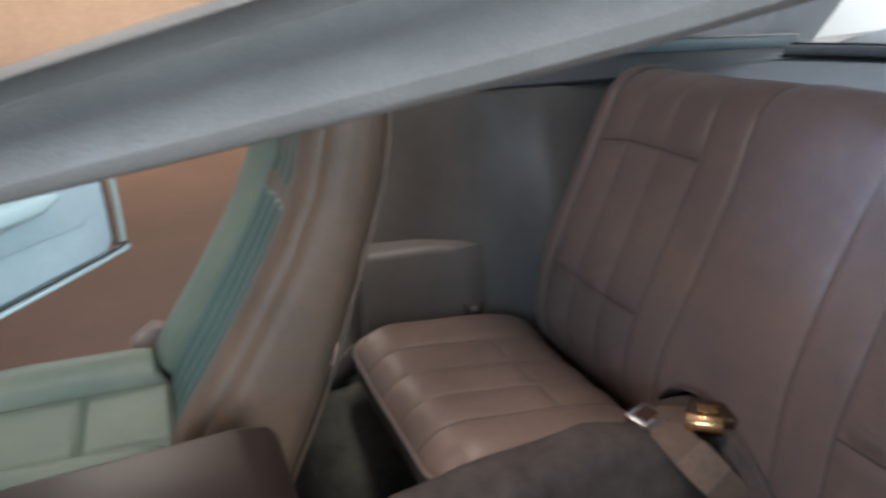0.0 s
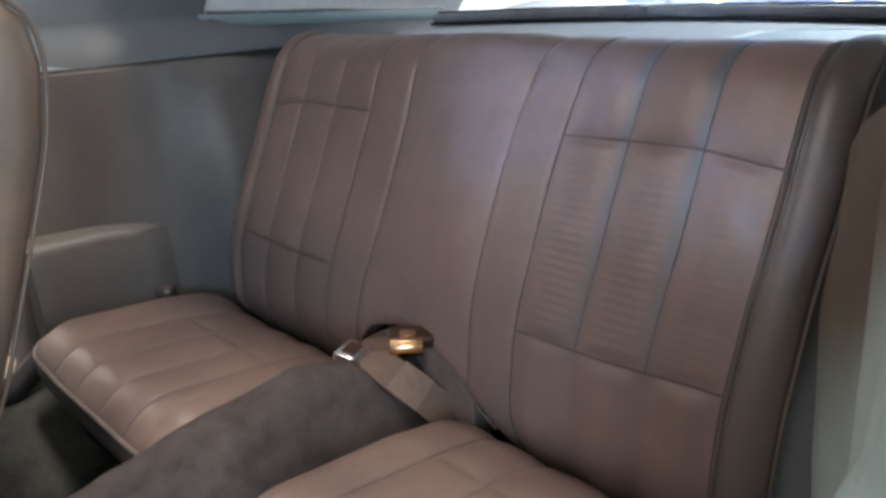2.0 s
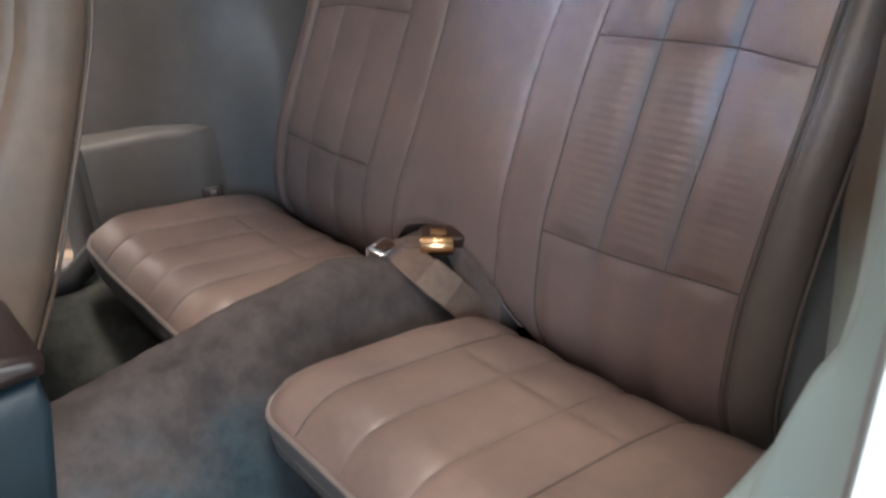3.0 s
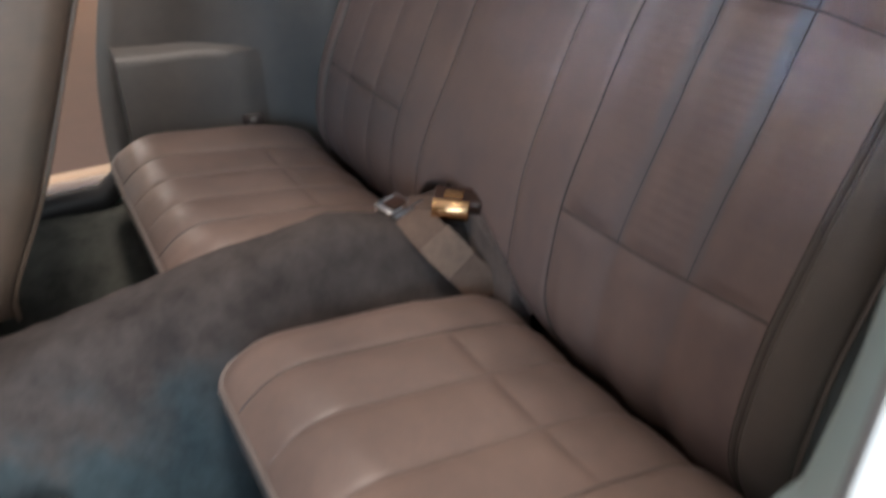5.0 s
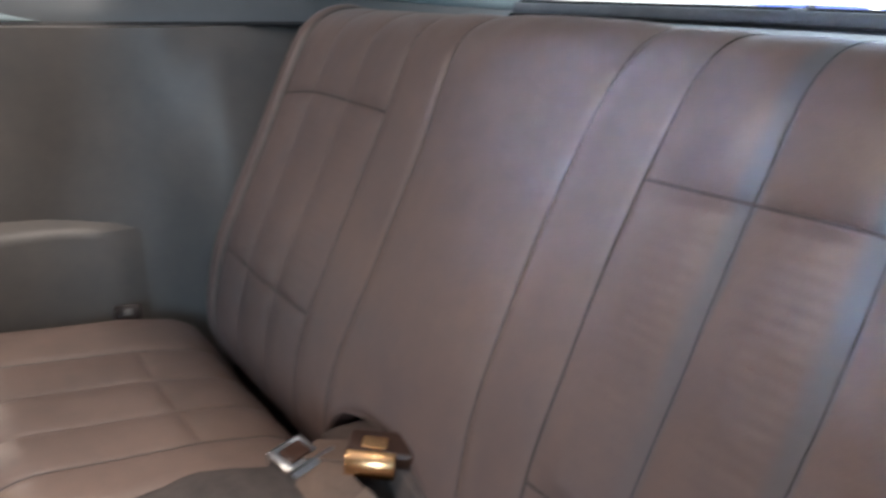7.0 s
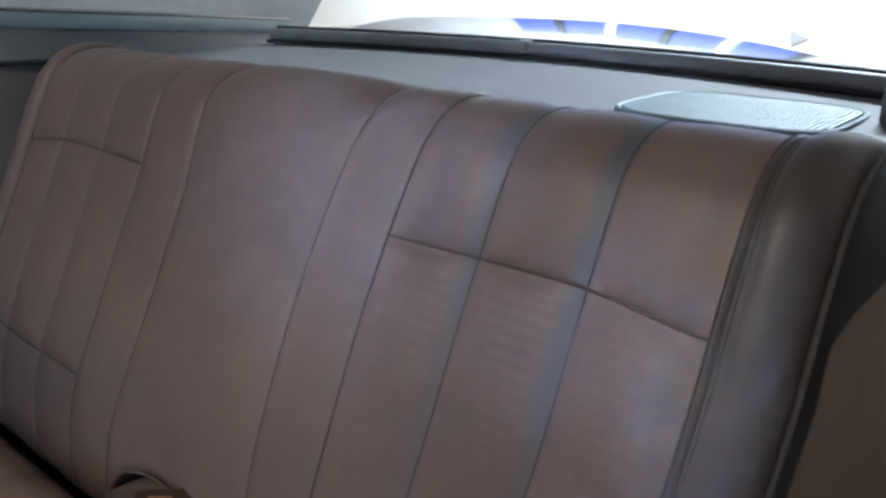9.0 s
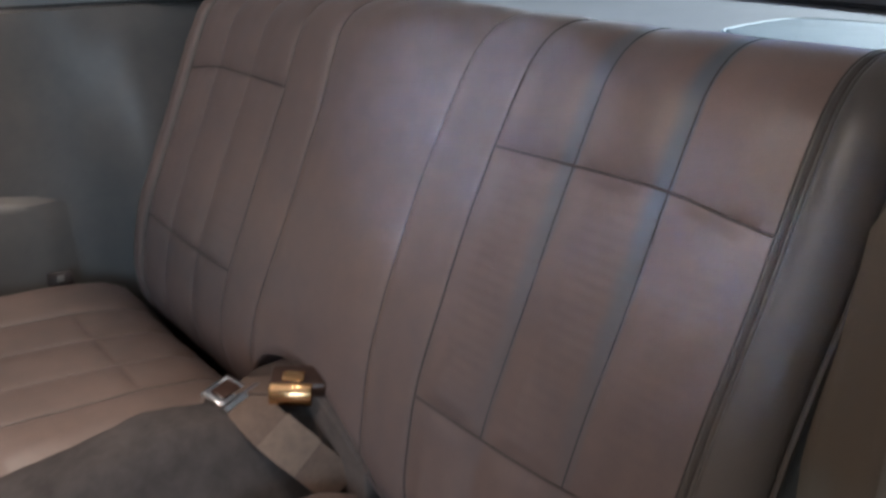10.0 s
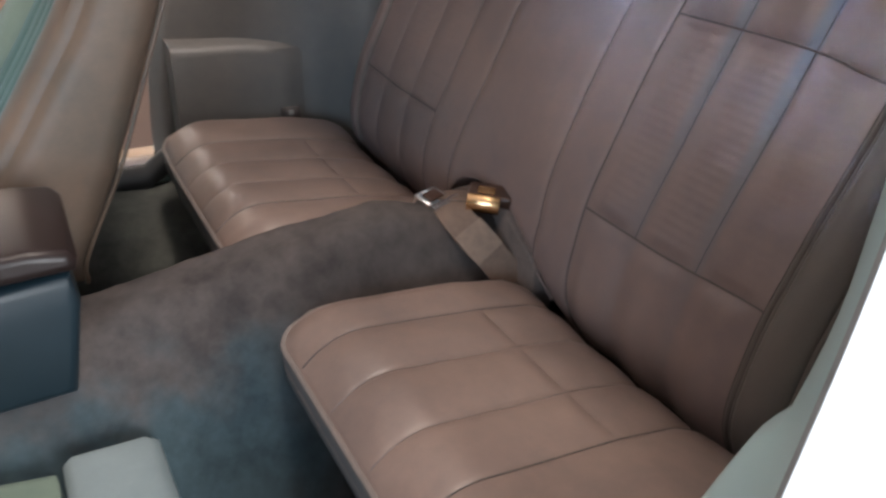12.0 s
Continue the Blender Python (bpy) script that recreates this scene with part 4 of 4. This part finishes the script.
part("webbing", ribbon(spline(draped([(-0.016, 0.802, 0.420), (0.008, 0.804, 0.419), (0.035, 0.808, 0.408), (0.060, 0.820, 0.388), (0.084, 0.842, 0.360), (0.098, 0.86, 0.330)]), 6), (0.3, 1, 0.1), 0.046, 0.003), M_WEB, strap)
part("webbing_end", ribbon(spline(draped([(0.046, 0.813, 0.402), (0.058, 0.820, 0.391), (0.076, 0.835, 0.371)]), 6), (0.3, 1, 0.1), 0.047, 0.007), M_WEBEND, strap, "folded stitched strap end, paler")
B1 = pose(-0.020, 0.800, 0.415, 4, 10, 18)
part("buckle", turned(box(-0.028, 0.012, -0.021, 0.021, -0.008, 0.008, 0.005, 3), B1), M_CHROME, strap, "chrome lap belt buckle")
part("button", turned(box(-0.018, 0.002, -0.013, 0.013, 0.0065, 0.0105, 0.0025, 2), B1), M_BROWNPL, strap)
part("tongue_bar", turned(tube([(0.016, -0.026, 0.006), (0.016, 0.026, 0.006)], 0.0075, 8), B1), M_CHROME, strap)
belt2 = thing("seat_belt", "brown and gilt seat belt buckle in the backrest cut-out", "seat belt", (0.03, 0.85, 0.42))
B2 = pose(0.030, 0.858, 0.431, 16, 4, 52)
part("buckle", turned(box(-0.032, 0.032, -0.010, 0.022, -0.010, 0.010, 0.006, 3), B2), M_BROWNPL, belt2, "brown plastic buckle body")
arc = [(-0.007 - 0.014 * math.cos(a), -0.006 + 0.016 * math.sin(a)) for a in span(-0.35, math.pi / 2, 14)] + [(-0.006, 0.0095), (-0.006, -0.012)]
part("face_plate", turned(slab(arc, "x", -0.031, 0.015, 0.002, 2), B2), M_GOLD, belt2, "gilt metal buckle face", sharp=50)
part("button", turned(box(-0.018, 0.006, -0.004, 0.010, 0.0090, 0.0125, 0.002, 2), B2), M_GOLD, belt2)
part("webbing", ribbon(spline(draped([(-0.03, 0.812, 0.420), (-0.012, 0.826, 0.424), (0.006, 0.842, 0.426)]), 5), (0.5, -1, 0), 0.036, 0.003), M_WEB, belt2)
clip = thing("belt_tongue", "small dark metal belt tongue lying at the cushion edge", "seat belt", (-0.59, 0.78, 0.36))
C1 = pose(-0.590, 0.780, 0.371, 60, 0, 75)
part("plate", turned(box(-0.020, 0.018, -0.012, 0.012, -0.004, 0.004, 0.003), C1), M_CONS, clip)
part("eye", turned(box(-0.006, 0.005, -0.005, 0.005, -0.0050, 0.0050, 0.001), C1), M_TRIM, clip)

# ---------------------------------------------------------------- console
cons = thing("center_console", "dark blue console with a padded brown armrest lid", "console", (0.0, 0.0, 0.38))
part("body", slab([(-0.55, 0.30), (-0.55, 0.40), (0.0, 0.455), (0.318, 0.478), (0.322, 0.44), (0.300, 0.33)], "x", -0.085, 0.088, 0.012, 3), M_CBLUE, cons)
part("lid", slab([(-0.10, 0.470), (-0.10, 0.500), (0.05, 0.508), (0.28, 0.513), (0.318, 0.507), (0.328, 0.496), (0.324, 0.482)], "x", -0.092, 0.094, 0.012, 4), M_CONS, cons, "padded dark brown vinyl lid")

# ---------------------------------------------------------------- passenger front seat
fs = thing("front_seat", "pale green vinyl passenger bucket seat with pleated facing", "car seat", (-0.42, 0.1, 0.10))
FX0, FX1 = -0.645, -0.195
rear = [(0.342, 0.30), (0.349, 0.342), (0.41, 0.46), (0.455, 0.57), (0.493, 0.666), (0.523, 0.748), (0.540, 0.835), (0.534, 0.888), (0.508, 0.918), (0.478, 0.925)]
face = [(0.455, 0.90), (0.452, 0.83), (0.428, 0.745), (0.385, 0.657), (0.30, 0.53), (0.222, 0.42), (0.21, 0.36), (0.24, 0.30)]
part("backrest", slab(rear + face, "x", FX0, FX1, 0.036, 7), M_FSIDE, fs, "grey-green vinyl seat back shell", sharp=60)
FACE = spline([(0, y, z) for y, z in face[::-1][1:]], 8)
FARC = [0.0]
for _p, _q in zip(FACE, FACE[1:]):
    FARC.append(FARC[-1] + (_q - _p).length)


def face_surf(x, s):
    s = max(0.0, min(FARC[-1] - 1e-5, s))
    k = next(i for i in range(len(FARC) - 1) if FARC[i + 1] > s)
    p = FACE[k].lerp(FACE[k + 1], (s - FARC[k]) / (FARC[k + 1] - FARC[k]))
    d = (FACE[k + 1] - FACE[k]).normalized()
    hollow = 0.010 * math.cos((x + 0.42) / 0.225 * math.pi / 2)
    return Vector((x, p.y + hollow, p.z)), Vector((0, -d.z, d.y))


FE = FARC[-1]
part("bolster", pad(face_surf, -0.634, -0.500, 0.03, FE - 0.02, 0.036, 20, 40, 0.062, 0.03), M_FRONT, fs, "smooth pale green bolster")
part("bolster", pad(face_surf, -0.297, -0.212, 0.03, FE - 0.02, 0.024, 14, 40, 0.045, 0.03), M_FSIDE, fs, "smooth tan bolster")
for k in range(4):
    x0 = -0.500 + k * 0.051
    part("pleat", pad(face_surf, x0, x0 + 0.051, 0.03, FE * 0.668, 0.017, 10, 30, 0.018, 0.02), M_PLEAT, fs)
    part("pleat", pad(face_surf, x0 + 0.004, x0 + 0.047, FE * 0.680, FE - 0.04, 0.012, 8, 14, 0.014, 0.012), M_PLEAT, fs)
part("headband", pad(face_surf, -0.625, -0.215, FE - 0.045, FE - 0.004, 0.012, 20, 6, 0.02, 0.012), M_PLEAT, fs)
part("back_piping", tube(spline([(FX1 - 0.016, y + 0.0005, z) for y, z in rear[:-1]], 6), 0.003, 8), M_FSIDE, fs)
part("cushion", slab([(-0.28, 0.16), (-0.29, 0.36), (-0.25, 0.40), (0.0, 0.395), (0.24, 0.375), (0.28, 0.30), (0.28, 0.16)], "x", FX0 + 0.01, FX1 - 0.005, 0.03, 4), M_FRONT, fs, sharp=60)


def seat_top(x, y):
    return Vector((x, y, 0.392 - 0.05 * max(0.0, y))), Vector((0, 0, 1))


part("cushion_bolster", pad(seat_top, -0.634, -0.52, -0.25, 0.205, 0.046, 14, 20, 0.055, 0.04), M_FRONT, fs)
part("cushion_bolster", pad(seat_top, -0.315, -0.208, -0.25, 0.20, 0.030, 12, 20, 0.05, 0.05), M_FRONT, fs)
for a, b in ((-0.25, -0.08), (-0.08, 0.075), (0.075, 0.205)):
    part("cushion_pleat", pad(seat_top, -0.524, -0.311, a - 0.002, b + 0.002, 0.010, 16, 14, 0.012, 0.008), M_FRONT, fs)
part("hinge_cover", slab([(0.13, 0.36), (0.15, 0.42), (0.19, 0.445), (0.225, 0.43), (0.245, 0.38), (0.24, 0.34), (0.14, 0.34)], "x", -0.685, -0.650, 0.008, 3), M_PIPE, fs, "cream plastic recliner cover")
part("seat_base", box(-0.60, -0.24, -0.22, 0.26, 0.10, 0.17, 0.01), M_RUBBER, fs)

# driver's seat, its back tipped forward
ds = thing("front_seat", "pale green driver seat with its back tipped forward", "car seat", (0.38, 0.0, 0.10))
part("cushion", slab([(-0.42, 0.12), (-0.43, 0.29), (-0.38, 0.325), (0.18, 0.305), (0.262, 0.292), (0.268, 0.12)], "x", 0.150, 0.580, 0.018, 4), M_FRONT, ds, sharp=60)
part("rear_cover", slab([(0.270, 0.12), (0.268, 0.293), (0.278, 0.302), (0.352, 0.300), (0.366, 0.290), (0.385, 0.12)], "x", 0.146, 0.584, 0.010, 3), M_COVER, ds, "pale blue-grey plastic seat rear cover", sharp=60)
part("backrest", slab([(-0.55, 0.36), (-0.50, 0.33), (0.0, 0.335), (0.13, 0.33), (0.15, 0.36), (0.10, 0.43), (-0.45, 0.45)], "x", 0.165, 0.565, 0.025, 4), M_FSIDE, ds, sharp=60)

# passenger door, wide open
D = Matrix.Translation((-0.74, -0.66, 0.0)) @ Matrix.Rotation(math.atan2(0.77, -0.78), 4, "Z")
dl = 1.10
shape = [(0.0, 0.25), (dl - 0.05, 0.335), (dl - 0.012, 0.352), (dl, 0.385), (dl, 0.74), (dl - 0.02, 0.78), (0.0, 0.78)]
dr = part("door", turned(slab(shape, "y", 0.035, 0.075, 0.008, 2), D), M_PAINT, shell, "pale blue car door standing open")
part("inner_panel", turned(slab([(0.03, 0.29), (dl - 0.06, 0.362), (dl - 0.035, 0.39), (dl - 0.035, 0.74), (0.03, 0.74)], "y", -0.012, 0.034, 0.012, 3), D), M_CARD, dr, "pale blue moulded door card")
part("raised_field", turned(slab([(0.10, 0.43), (dl - 0.12, 0.46), (dl - 0.09, 0.49), (dl - 0.09, 0.70), (0.10, 0.70)], "y", -0.022, -0.010, 0.006, 2), D), M_CARD, dr)
part("armrest", turned(slab([(0.15, 0.50), (dl - 0.28, 0.535), (dl - 0.22, 0.56), (dl - 0.24, 0.585), (0.15, 0.555)], "y", -0.085, -0.018, 0.014, 3), D), M_PAINT, dr, "pale moulded door armrest")
part("edge_trim", turned(tube(spline([(0.02, 0.0, 0.262), (dl - 0.08, 0.0, 0.343), (dl - 0.01, 0.0, 0.365), (dl + 0.006, 0.0, 0.42), (dl + 0.006, 0.0, 0.74)], 8), 0.008, 8), D), M_PAINT, dr, "pale blue rolled door edge")
part("edge_seal", turned(tube(spline([(0.03, -0.013, 0.285), (dl - 0.08, -0.013, 0.359), (dl - 0.040, -0.013, 0.382), (dl - 0.036, -0.013, 0.42), (dl - 0.036, -0.013, 0.73)], 8), 0.0035, 6), D), M_RUBBER, dr)
